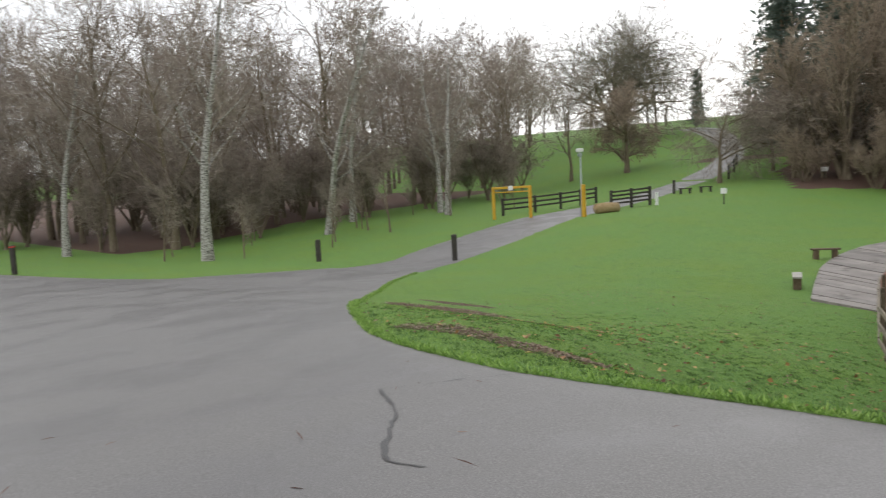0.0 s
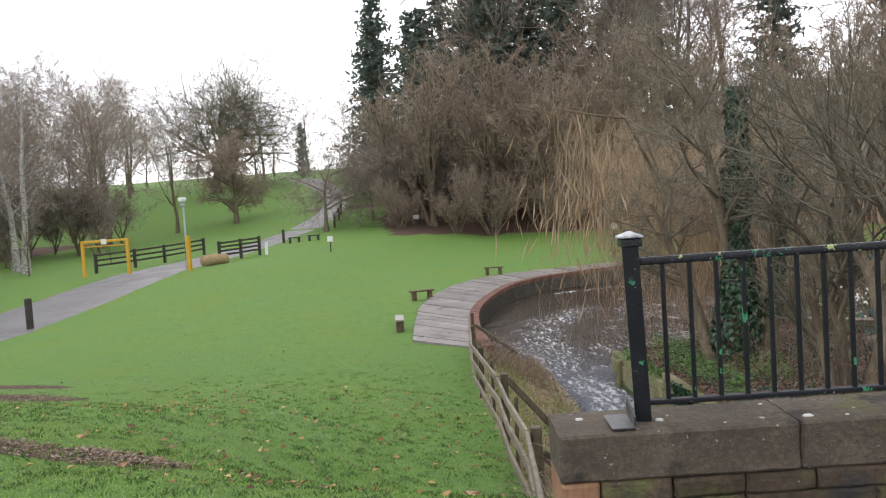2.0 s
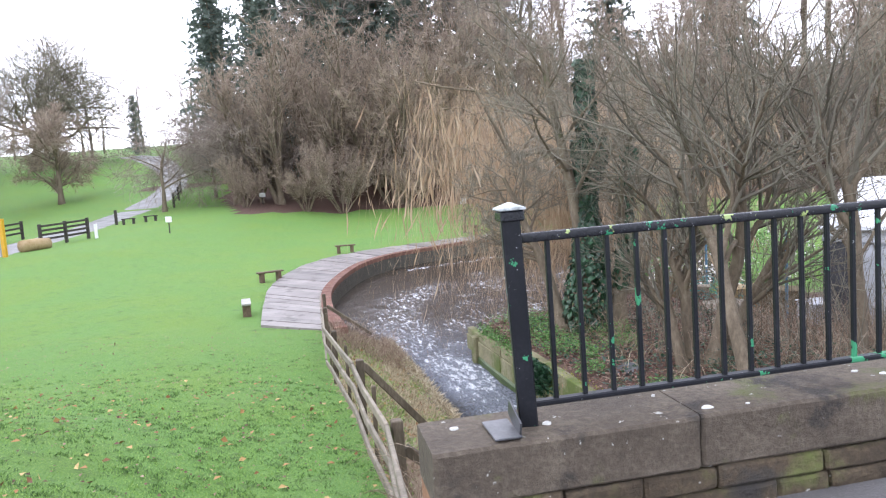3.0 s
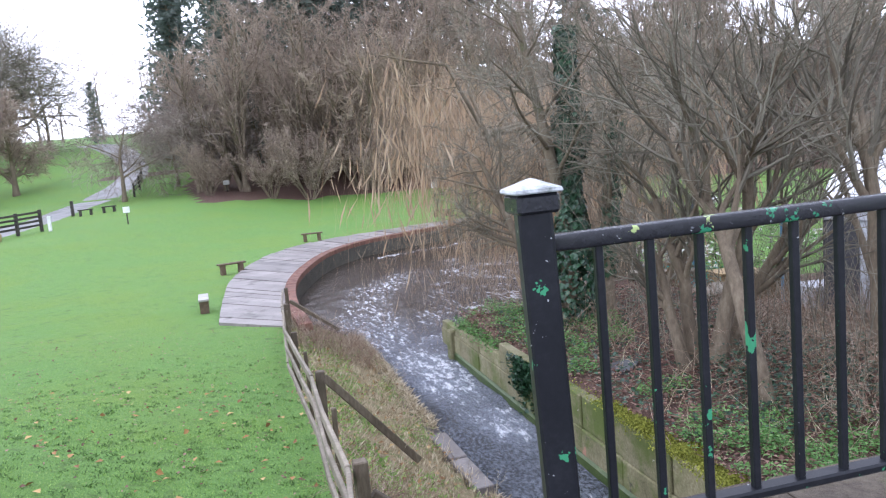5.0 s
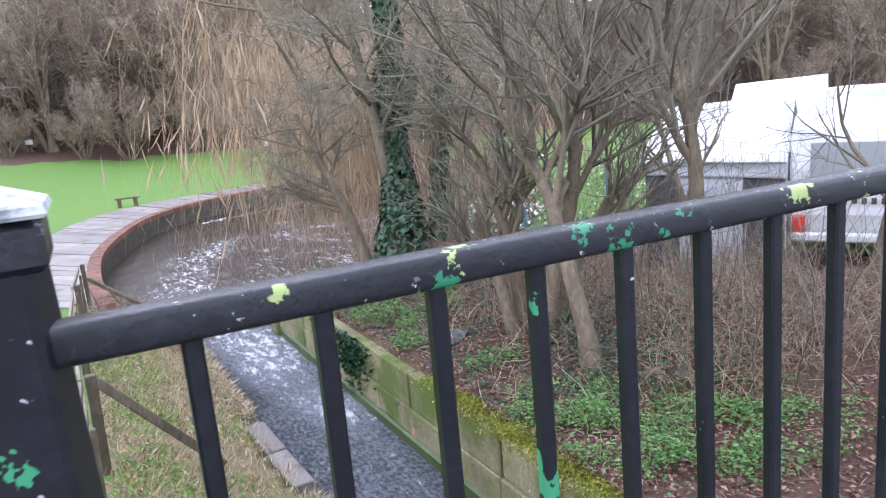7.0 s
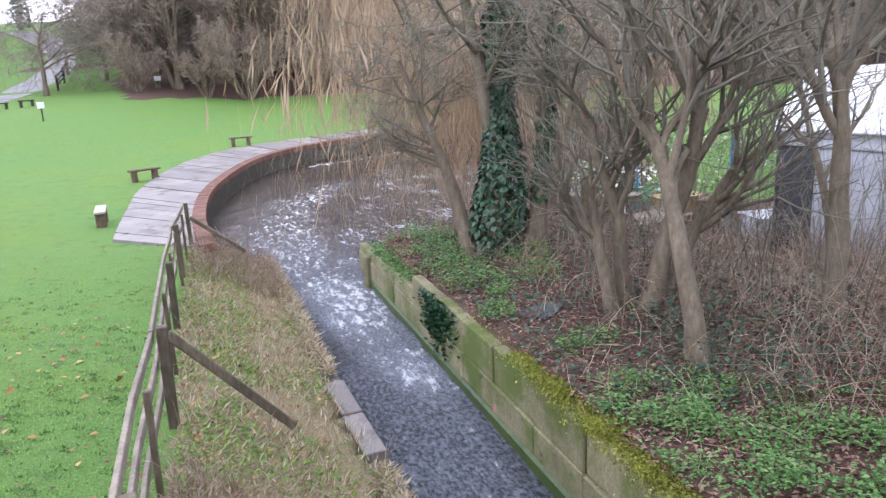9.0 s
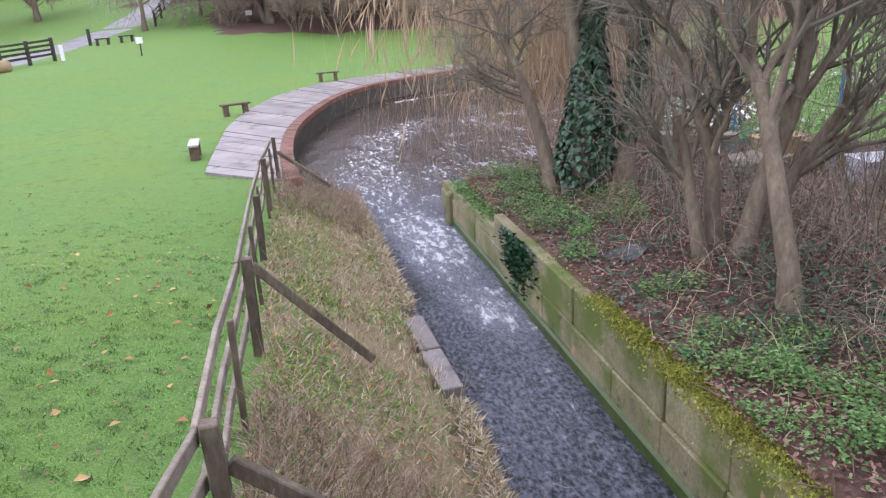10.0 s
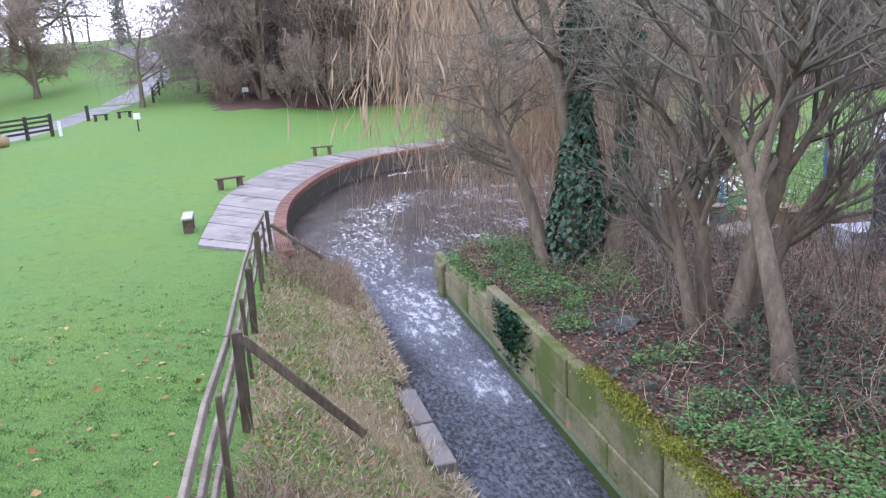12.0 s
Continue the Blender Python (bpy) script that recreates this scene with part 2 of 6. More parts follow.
IRON_RAIL.node_tree.nodes["Principled BSDF"].inputs["Specular IOR Level"].default_value = 0.4
SOIL = surface("bank_soil", (0.035, 0.02, 0.014), (0.095, 0.055, 0.038), (0.2, 0.125, 0.09), 3, 40, 0.95, bumps=1.0, depth=0.02, spots=[((0.07, 0.10, 0.025), 4, 0.6, 0.72)])
CAP = surface("worn_white_green_paint", (0.03, 0.05, 0.035), (0.45, 0.47, 0.47), (0.62, 0.64, 0.65), 7, 40, 0.45, depth=0.003)
STONE = surface("weathered_sandstone", (0.03, 0.022, 0.013), (0.085, 0.062, 0.036), (0.18, 0.135, 0.078), 2.2, 30, 0.9, bumps=1.0, depth=0.025,
                spots=[((0.13, 0.15, 0.04), 2.2, 0.52, 0.68), ((0.55, 0.54, 0.48), 16, 0.69, 0.71), ((0.045, 0.04, 0.034), 2.6, 0.52, 0.7), ((0.6, 0.59, 0.54), 28, 0.7, 0.72)], vary=0.2)
STONE_RED = surface("red_sandstone", (0.16, 0.08, 0.04), (0.28, 0.15, 0.08), (0.36, 0.22, 0.13), 4, 40, 0.9, bumps=0.7, depth=0.01,
                    spots=[((0.13, 0.13, 0.04), 3, 0.6, 0.75)])
COPING = surface("lichened_coping_stone", (0.045, 0.034, 0.023), (0.105, 0.082, 0.056), (0.21, 0.172, 0.122), 1.8, 38, 0.8, bumps=1.0, depth=0.02,
                 spots=[((0.12, 0.125, 0.04), 2.6, 0.56, 0.68), ((0.04, 0.033, 0.026), 3.2, 0.55, 0.66), ((0.52, 0.51, 0.46), 11, 0.67, 0.69), ((0.58, 0.57, 0.53), 26, 0.69, 0.705)], vary=0.12)
MORTAR = surface("old_lime_mortar", (0.05, 0.042, 0.03), (0.1, 0.085, 0.062), (0.17, 0.145, 0.11), 4, 40, 0.95, bumps=0.8, depth=0.01)
CONCRETE = surface("mossy_concrete", (0.085, 0.08, 0.035), (0.19, 0.175, 0.09), (0.33, 0.295, 0.19), 2.0, 30, 0.9, bumps=0.6, depth=0.01,
                   spots=[((0.085, 0.115, 0.018), 1.3, 0.45, 0.62), ((0.05, 0.05, 0.03), 4, 0.58, 0.7), ((0.36, 0.20, 0.13), 2.3, 0.66, 0.7), ((0.6, 0.57, 0.5), 6, 0.68, 0.7)], vary=0.12)
SLIME = surface("algae_covered_concrete", (0.02, 0.035, 0.01), (0.045, 0.075, 0.015), (0.09, 0.12, 0.03), 3, 25, 0.5, bumps=0.5)
BRICK = surface("red_brick", (0.09, 0.042, 0.028), (0.17, 0.08, 0.054), (0.26, 0.14, 0.1), 6, 45, 0.85, bumps=0.6, depth=0.006,
                spots=[((0.05, 0.05, 0.03), 3, 0.6, 0.75)], vary=0.2)
DARKSTONE = surface("damp_pond_wall", (0.03, 0.028, 0.02), (0.075, 0.07, 0.05), (0.15, 0.14, 0.11), 4, 20, 0.6, bumps=1.0, depth=0.03, vary=0.3)
PAVING = surface("wet_paving_slab", (0.11, 0.095, 0.085), (0.18, 0.16, 0.145), (0.26, 0.235, 0.215), 1.2, 40, 0.55, bumps=0.3, depth=0.005,
                 spots=[((0.07, 0.06, 0.05), 1.5, 0.52, 0.66)], vary=0.38)
WOOD = surface("weathered_fence_wood", (0.045, 0.035, 0.022), (0.10, 0.078, 0.05), (0.19, 0.155, 0.11), 5, 30, 0.85, bumps=0.6, depth=0.006,
               stretch=(1, 1, 0.25), spots=[((0.10, 0.11, 0.04), 3, 0.62, 0.75)], vary=0.2)
RAILWOOD = surface("bleached_fence_rail", (0.10, 0.085, 0.06), (0.20, 0.17, 0.125), (0.32, 0.28, 0.22), 4, 40, 0.85, bumps=0.5, depth=0.005,
                   spots=[((0.13, 0.14, 0.06), 3, 0.6, 0.75)], vary=0.15)


# ---- the lie of the land ----
WATER_Z = -2.6


def stream_left(y):
    return np.interp(y, [0.5, 5.4, 6.3, 7.8, 9.5, 11.7, 14.3], [1.75, 0.37, 0.07, -0.53, -1.18, -1.97, -3.0])


def stream_right(y):
    return 3.82 - 0.3625 * y


def fence_x(y):
    return np.interp(y, [-0.2, 2.8, 4.14, 5.6, 6.95, 8.85, 13.8, 15], [0.03, -0.66, -1.12, -1.6, -2.1, -2.8, -4.3, -4.6])


RIM = [(-3.75, 13.4), (-4.75, 16.0), (-5.6, 19.2), (-5.95, 22.5), (-5.9, 25.5), (-5.2, 28.0), (-3.8, 30.0), (-2.0, 32.0), (0.6, 34.3), (4.5, 36.4), (10, 38.5)]
OUTER = [(-6.15, 14.5), (-7.15, 17.5), (-8.1, 20.8), (-8.6, 24.4), (-8.4, 28.0), (-7.2, 30.6), (-5.4, 32.6), (-3.2, 34.6), (-0.4, 36.7), (3.7, 38.9), (9.4, 40.9)]
POND_RIGHT = [(10, 38.0), (8.5, 30.0), (7.0, 22.0), (5.0, 16.5), (2.5, 13.9), (0.6, 13.0), (-0.7, 12.45)]
BEHIND_RIM = [(x - 0.28 if y < 26 else x - 0.15, y if y < 26 else y + 0.25) for x, y in RIM[1:]]
POOL = ([(float(stream_left(y)) - 0.1, y) for y in np.arange(0.3, 14.4, 0.7)] + [(-3.9, 14.4)] + BEHIND_RIM + POND_RIGHT[:-1] + [(-0.5, 12.75), (-0.35, 12.3), (float(stream_right(0.3)) + 0.32, 0.3)])


def inside(x, y, polygon):
    hit = np.zeros(np.shape(x), bool)
    for (ax, ay), (bx, by) in zip(polygon, polygon[1:] + polygon[:1]):
        if ay != by:
            hit ^= ((ay > y) != (by > y)) & (x < ax + (y - ay) * (bx - ax) / (by - ay))
    return hit


def side_drop(x):
    return np.interp(x, [-90, -50, -35, -24, -15, -8, -3.4, 0, 10, 40], [3.0, 2.9, 2.55, 2.15, 1.15, 0.45, -0.02, -0.13, -0.28, -0.4])


def open_ground(x, y):
    """Height of road and lawn, before stream and garden are cut into them."""
    fx = side_drop(x)
    gentle = np.interp(y, [-100, -0.3, 1, 2, 3.4, 5.6, 9, 15, 30, 60], [0, 0, 0.12, 0.33, 0.66, 1.25, 1.8, 2.12, 2.1, 2.1])
    steep = np.interp(y, [-100, -0.4, 0.4, 1.2, 2, 2.8, 4.14, 5.6, 7, 8.85, 13.8, 30, 60], [0, 0, 0.2, 0.52, 0.92, 1.24, 1.42, 1.6, 1.75, 1.97, 2.12, 2.1, 2.1])
    near = np.clip((x + 5.5) / 4.0, 0, 1)
    fy = gentle + (steep - gentle) * near * near * (3 - 2 * near)
    crest = np.clip(1 - (y + 0.3) / 3.0, 0, 1)
    drop = np.where(fx > 0, (np.abs(fx) ** 4 + fy**4) ** 0.25, fy + fx * crest)
    hill = np.interp(y, [18, 24, 31.5, 39, 49.6, 63, 85, 100, 115, 150, 260, 600], [0, 0.42, 1.05, 1.25, 1.6, 2.3, 6.0, 9.0, 10.4, 13, 20, 32])
    wood = np.interp(y, [33, 40, 48, 54, 62, 75, 100, 150, 600], [0, 0.12, 0.12, 0.3, 1.3, 6.0, 14, 19, 32])
    side = np.clip((x + 24) / 13, 0, 1)
    rise = hill + (wood - hill) * side * side * (3 - 2 * side)
    on_bridge = (x > 0.05) & (y < -0.2 + 0.31 * (x - 0.066))
    return np.where(on_bridge, -fx, rise - drop)


def land(x, y):
    """Height and cover (dry bank, soil) at arrays of places."""
    x, y = np.asarray(x, float), np.asarray(y, float)
    z = open_ground(x, y)
    dry, soil = np.zeros_like(z), np.zeros_like(z)
    fence, edge, right = fence_x(y), stream_left(y), stream_right(y)
    behind = y - (-0.385 + 0.31 * (np.clip(x, 0, 30) - 0.066))
    band = (behind > 0.25) & (y < 14.6)
    t = np.clip((x - fence - 0.1) / np.maximum(edge - fence - 0.25, 0.2), 0, 1)
    bank = (x > fence) & (x < edge + 0.6) & band
    top = open_ground(fence, y)
    z = np.where(bank, top + (-2.48 - top) * (0.35 * t + 0.65 * t * t * (3 - 2 * t)), z)
    dry = np.where(bank, 1.0, dry)
    garden = ((x > right + 0.3) & (behind > 0.25) & (y <= 12.45)) | ((y > 12.45) & (x > np.interp(y, [12.45, 13, 13.9, 16.5, 22, 30, 38], [-0.7, 0.6, 2.5, 5, 7, 8.5, 10])) & (y < 37))
    away = np.clip(x - right, 0, 40)
    gz = -1.78 + 0.10 * np.minimum(away, 3.0) + 0.02 * away - 0.12 * np.clip((y - 8.5) / 2, 0, 1) + 0.25 * np.clip((3 - y) / 3, 0, 1) - 0.5 * np.clip((x - 3.6) / 1.6, 0, 1) * np.clip((y - 7.6) / 2.4, 0, 1)
    z = np.where(garden, gz, z)
    soil = np.where(garden & (away < 9) & (y < 15), 1.0, np.where(garden & (y < 25), 0.42, soil))
    pool = inside(x, y, POOL) & (behind > 0.25)
    z = np.where(pool, -3.1, z)
    wood_edge = np.interp(x, [-60, -40, -33, -28, -21, -17, -11, 5, 40, 90], [900, 900, 90, 64, 51, 54, 57, 56, 48, 44])
    soil = np.where(y > wood_edge, 1.0, soil)
    left_wood = (x < -54 - 0.12 * (y - 20)) & (y > 14) & (y < 62)
    soil = np.where(left_wood, 1.0, soil)
    for px, py, rx, ry in ((-10.6, 5.9, 1.9, 0.45), (-4.5, 0.85, 1.3, 0.22), (-3.5, 1.15, 0.5, 0.18), (-11.8, 7.6, 1.2, 0.35), (-36, 75, 6, 1.5)):
        soil = np.maximum(soil, np.clip(1.35 - 0.7 * (((x - px) / rx) ** 2 + ((y - py) / ry) ** 2), 0, 0.62))
    return z, dry, soil


def height(x, y):
    return float(land(np.array([x]), np.array([y]))[0][0])


def sheet(name, xs, ys, zs, material, masks=None, layer="cover"):
    nx, ny = len(xs), len(ys)
    gx, gy = np.meshgrid(xs, ys)
    co = np.stack([gx, gy, zs], -1).reshape(-1, 3)
    i = (np.arange(ny - 1)[:, None] * nx + np.arange(nx - 1)).ravel()
    faces = np.stack([i, i + 1, i + nx + 1, i + nx], -1)
    me = bpy.data.meshes.new(name)
    me.from_pydata(co.tolist(), [], faces.tolist())
    me.materials.append(material)
    me.polygons.foreach_set("use_smooth", [True] * len(me.polygons))
    if masks is not None:
        layer = me.color_attributes.new(layer, "FLOAT_COLOR", "POINT")
        layer.data.foreach_set("color", np.concatenate([masks.reshape(-1, 2), np.zeros((nx * ny, 1)), np.ones((nx * ny, 1))], 1).ravel().astype(np.float32))
    return new(name, me)


gx = np.concatenate([[-2500, -900, -400], np.arange(-200, -64, 8), np.arange(-60, -12, 1.0), np.arange(-12, 9, 0.16), np.arange(9, 60, 2.0), [70, 90, 130, 200, 400, 900, 2500]])
gy = np.concatenate([[-2500, -900, -300, -100, -60], np.arange(-40, -2, 2.0), np.arange(-2, 18, 0.16), np.arange(18, 42, 0.33), np.arange(42, 140, 2.0), [150, 180, 260, 400, 900, 2500]])
mx, my = np.meshgrid(gx, gy)
mz, mdry, msoil = land(mx, my)
rough = np.array([[noise.noise(Vector((a * 0.9, c * 0.9, 0))) for a in gx] for c in gy])
mz = mz + rough * np.where(msoil > 0.9, 0.06, np.where(mdry > 0.5, 0.05, 0.015)) * np.where((my > 0.3) | (mx < -12), 1, 0)
tagged(sheet("ground", gx, gy, mz, GROUND, np.stack([mdry, msoil], -1)), "mown green lawn, dry stream bank and leaf-littered soil", "ground", kind="structure")

# ---- road and the drive to the gate ----
EDGE = [(0.05, -0.36), (-0.77, -0.42), (-1.5, -0.48), (-2.69, -0.58), (-3.75, -0.4), (-5.45, 0.25), (-7.4, 1.4), (-9.6, 2.9), (-12.2, 5.0), (-15.2, 7.6), (-18.6, 11.0),
        (-21.2, 14.6), (-22.6, 18.0), (-24.0, 23.0), (-25.4, 28.5), (-26.4, 33.0), (-27.9, 40.0), (-29.6, 47.0), (-32.0, 55.0), (-33.7, 63.0), (-35.2, 72.0), (-39.2, 82.0), (-47.0, 95.0), (-58.0, 108.0)]
FAR = [(-70.0, 2.0), (-50.0, 4.2), (-34.0, 7.6), (-30.5, 10.4), (-28.0, 14.2), (-27.0, 17.0), (-28.6, 21.5), (-30.0, 27.5), (-30.8, 33.0), (-31.6, 40.0), (-33.0, 47.4), (-35.4, 56.0),
       (-37.3, 63.5), (-38.2, 71.0), (-41.4, 80.2), (-49.6, 92.6), (-61.0, 105.6)]


def smooth_line(points, step=0.4):
    p = np.array(points, float)
    ext = np.vstack([2 * p[0] - p[1], p, 2 * p[-1] - p[-2]])
    out = []
    for k in range(len(p) - 1):
        a, c, d, e = ext[k : k + 4]
        for s in np.linspace(0, 1, max(2, int(np.linalg.norm(d - c) / step)), endpoint=False):
            out.append(0.5 * (2 * c + (d - a) * s + (2 * a - 5 * c + 4 * d - e) * s**2 + (3 * c - a - 3 * d + e) * s**3))
    return np.array(out + [p[-1]])


def ribbon(name, left, right, cross, lift, material, rough_edge=0.0):
    """A strip between two lines, laid on the land."""
    k = max(len(left), len(right))
    pick = lambda p: np.stack([np.interp(np.linspace(0, 1, k), np.linspace(0, 1, len(p)), p[:, d]) for d in (0, 1)], -1)
    l, r = pick(left), pick(right)
    m = Mesh()
    s = np.linspace(0, 1, cross)
    p = l[:, None] * (1 - s[:, None]) + r[:, None] * s[:, None]
    if rough_edge:
        for j in (0, cross - 1):
            p[:, j] += [[noise.noise(Vector((x * 2.5, y * 2.5, 3))) * rough_edge, noise.noise(Vector((x * 2.5, y * 2.5, 9))) * rough_edge] for x, y in p[:, j]]
    z = open_ground(p[..., 0], p[..., 1]) + lift
    z[:, 0] -= 0.03
    z[:, -1] -= 0.03
    pts = np.concatenate([p, z[..., None]], -1).reshape(-1, 3)
    faces = [(i * cross + j, i * cross + j + 1, (i + 1) * cross + j + 1, (i + 1) * cross + j) for i in range(k - 1) for j in range(cross - 1)]
    m.add(pts, faces)
    ob = m.object(name, material, smooth=True)
    if ob.data.polygons[0].normal.z < 0:
        ob.data.flip_normals()
    return ob


edge_line, far_line = smooth_line(EDGE), smooth_line(FAR, 0.6)
cut_e = next(i for i, p in enumerate(edge_line) if p[1] > 14.5)
cut_f = next(i for i, p in enumerate(far_line) if p[1] > 15.5)
tagged(ribbon("drive", far_line[cut_f - 2:], edge_line[cut_e - 3:], 9, 0.0305, ASPHALT, 0.12), "wet grey tarmac drive climbing the hill", "path", kind="structure")
# The wide road: from the lawn's edge back behind the walker.
back = np.stack([np.linspace(14.0, -70.0, 60), np.full(60, -40.0)], -1)
front = np.concatenate([[[14.0, 3.95], [8.66, 2.29], [4.0, 0.84], [1.5, 0.07]], edge_line[:cut_e], far_line[: cut_f][::-1]])
m = Mesh()
rows = []
for x, y in front:
    ys = np.concatenate([[y], y - np.array([0.15, 0.5, 1, 2, 3, 4.5, 6.5, 9, 13, 20, 40])])
    rows.append(np.stack([np.full(12, x), ys, open_ground(np.full(12, x), ys) + 0.035 + np.where(np.arange(12) == 0, -0.03, 0)], -1))
m.add(np.array(rows).reshape(-1, 3), [(i * 12 + j, i * 12 + j + 1, (i + 1) * 12 + j + 1, (i + 1) * 12 + j) for i in range(len(rows) - 1) for j in range(11)])
road = m.object("road", ASPHALT, smooth=True)
if road.data.polygons[0].normal.z < 0:
    road.data.flip_normals()
tagged(road, "damp grey tarmac road with a patched joint", "road", kind="structure")

# ---- water ----
wx, wy = np.arange(-7.5, 10.1, 0.09), np.concatenate([np.arange(0.3, 20, 0.09), np.arange(20, 38.6, 0.16)])
ax, ay = np.meshgrid(wx, wy)
COURSE = [(0.75, 7.6, 0.55), (0.15, 8.8, 0.75), (-0.55, 10.5, 0.95), (-1.5, 12.5, 1.2), (-2.7, 15.0, 1.5), (-3.5, 17.5, 1.8), (-3.6, 20.5, 2.0), (-2.6, 23.0, 1.8)]
rapid = np.zeros_like(ax)
for (x0, y0, w0), (x1, y1, w1_) in zip(COURSE[:-1], COURSE[1:]):
    t = np.clip(((ax - x0) * (x1 - x0) + (ay - y0) * (y1 - y0)) / ((x1 - x0) ** 2 + (y1 - y0) ** 2), 0, 1)
    d = np.hypot(ax - x0 - t * (x1 - x0), ay - y0 - t * (y1 - y0)) / (w0 + t * (w1_ - w0))
    rapid = np.maximum(rapid, np.exp(-(d**3)) * np.interp(y0 + t * (y1 - y0), [7.6, 8.6, 15, 23], [0.7, 1.0, 1.0, 0.9]))
patchy = np.array([[noise.noise(Vector((a * 0.8, c * 0.45, 5))) for a in wx] for c in wy])
rapid = np.clip(rapid * (0.93 + 0.16 * patchy), 0, 1)
far_fall = np.exp(-(((ay - (28.3 + 0.85 * (ax + 3.5))) / 0.4) ** 2)) * (ax > -4.6) * (ax < 1.5)
rapid = np.maximum(rapid, far_fall)
streak = np.exp(-(((ax - (stream_right(ay) - 0.35)) / 0.12) ** 2)) * (ay < 11.5) * 0.46
band = np.array([[noise.noise(Vector((a * 0.9, c * 1.1, 9))) for a in wx] for c in wy])
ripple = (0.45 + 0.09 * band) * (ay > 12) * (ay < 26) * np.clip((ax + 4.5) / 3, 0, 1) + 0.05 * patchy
# Drives the white foam and also the painted sky glints on the ripples.
foam_and_glint = np.maximum.reduce([0.535 * rapid, streak, ripple, 0.30 + 0.05 * (ay < 9) - 0.08 * (ay > 26) + 0.07 * patchy])
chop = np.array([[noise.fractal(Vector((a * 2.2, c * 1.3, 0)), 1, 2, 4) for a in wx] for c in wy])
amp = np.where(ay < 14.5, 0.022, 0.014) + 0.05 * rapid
tagged(sheet("water", wx, wy, WATER_Z + chop * amp + 0.02 * rapid, WATER, np.stack([foam_and_glint, np.clip((17 - ay) / 6, 0, 1)], -1), "foam"),
       "fast shallow brown stream with white water and sky glints in its colour", "water", kind="structure")


# ---- bridge parapet: built along its own line ----
SLOPE = 0.011
WALL_T = 0.36
PARAPET = at(0.066, -0.385, 0.0, 17.2)
lean = Matrix(((1, 0, 0, 0), (0, 1, 0, 0), (SLOPE, 0, 1, 0), (0, 0, 0, 1)))

parapet = tagged(new("wall_parapet"), "low weathered sandstone bridge parapet with lichen", "wall", kind="structure")
parapet.matrix_basis = PARAPET
core = Mesh()
core.box(lean @ at(4.6, 0.185, -1.3), 9.1, WALL_T - 0.07, 3.48, 0.01)
part("core", core, MORTAR, parapet, "mortared rubble core")
rng = random.Random(5)


def rough_stone(x0, x1, z0, z1, depth, wear, seed):
    """A dressed block with worn, uneven faces and rounded arrises."""
    m = Mesh()
    cols, rows = max(3, int((x1 - x0) / 0.07)), max(3, int((z1 - z0) / 0.05))
    us = [0, 0.012] + [0.012 + (x1 - x0 - 0.024) * k / cols for k in range(1, cols)] + [x1 - x0 - 0.012, x1 - x0]
    ws = [0, 0.012] + [0.012 + (z1 - z0 - 0.024) * k / rows for k in range(1, rows)] + [z1 - z0 - 0.012, z1 - z0]
    n, k = len(us), len(ws)
    for y, sign in ((0.0, -1), (depth, 1)):
        for w in ws:
            for u in us:
                edge = (u in (us[0], us[-1])) + (w in (ws[0], ws[-1]))
                p = Vector((x0 + u, y, z0 + w))
                d = wear * (noise.noise(Vector((p.x * 7, p.z * 9, seed))) + 0.5 * noise.noise(Vector((p.x * 19, p.z * 23, seed)))) - 0.012 * edge
                jog = 0.35 * wear * noise.noise(Vector((p.x * 11, y * 5, seed + 3)))
                m.v.append(tuple(lean @ Vector((p.x, y + sign * d, p.z + (jog if w > ws[0] else 0)))))
    for f in range(2):
        o = f * n * k
        for b in range(k - 1):
            for a in range(n - 1):
                q = (o + b * n + a, o + b * n + a + 1, o + (b + 1) * n + a + 1, o + (b + 1) * n + a)
                m.f.append(q if f == 0 else q[::-1])
    o = n * k
    for a in range(n - 1):
        t = (k - 1) * n + a
        m.f += [(t, t + 1, t + 1 + o, t + o), (a + 1, a, a + o, a + 1 + o)]
    for b in range(k - 1):
        l, r = b * n, b * n + n - 1
        m.f += [(l + n, l, l + o, l + n + o), (r, r + n, r + n + o, r + o)]
    return m


part("stone", rough_stone(0.012, 0.172, -0.02, 0.296, WALL_T, 0.006, 1), STONE_RED, parapet, "reddish sandstone quoin")
for course, (z0, z1) in enumerate(((-0.02, 0.1), (0.104, 0.205), (0.209, 0.296))):
    x = 0.178
    while x < 9.0:
        w = rng.uniform(0.22, 0.62)
        inset = rng.uniform(0.0, 0.012)
        part("stone", rough_stone(x, min(x + w, 9.1) - rng.uniform(0.004, 0.012), z0, z1 - rng.uniform(0, 0.008), WALL_T - inset, 0.014, rng.uniform(0, 90)), STONE, parapet)
        x += w
x = 0.008
while x < 9.05:
    w = 1.02 if x < 0.1 else rng.uniform(0.8, 1.4)
    part("coping_stone", rough_stone(x, min(x + w, 9.1) - 0.005, 0.3, 0.507 + rng.uniform(-0.006, 0.004), WALL_T, 0.007, rng.uniform(0, 90)), COPING, parapet)
    x += w
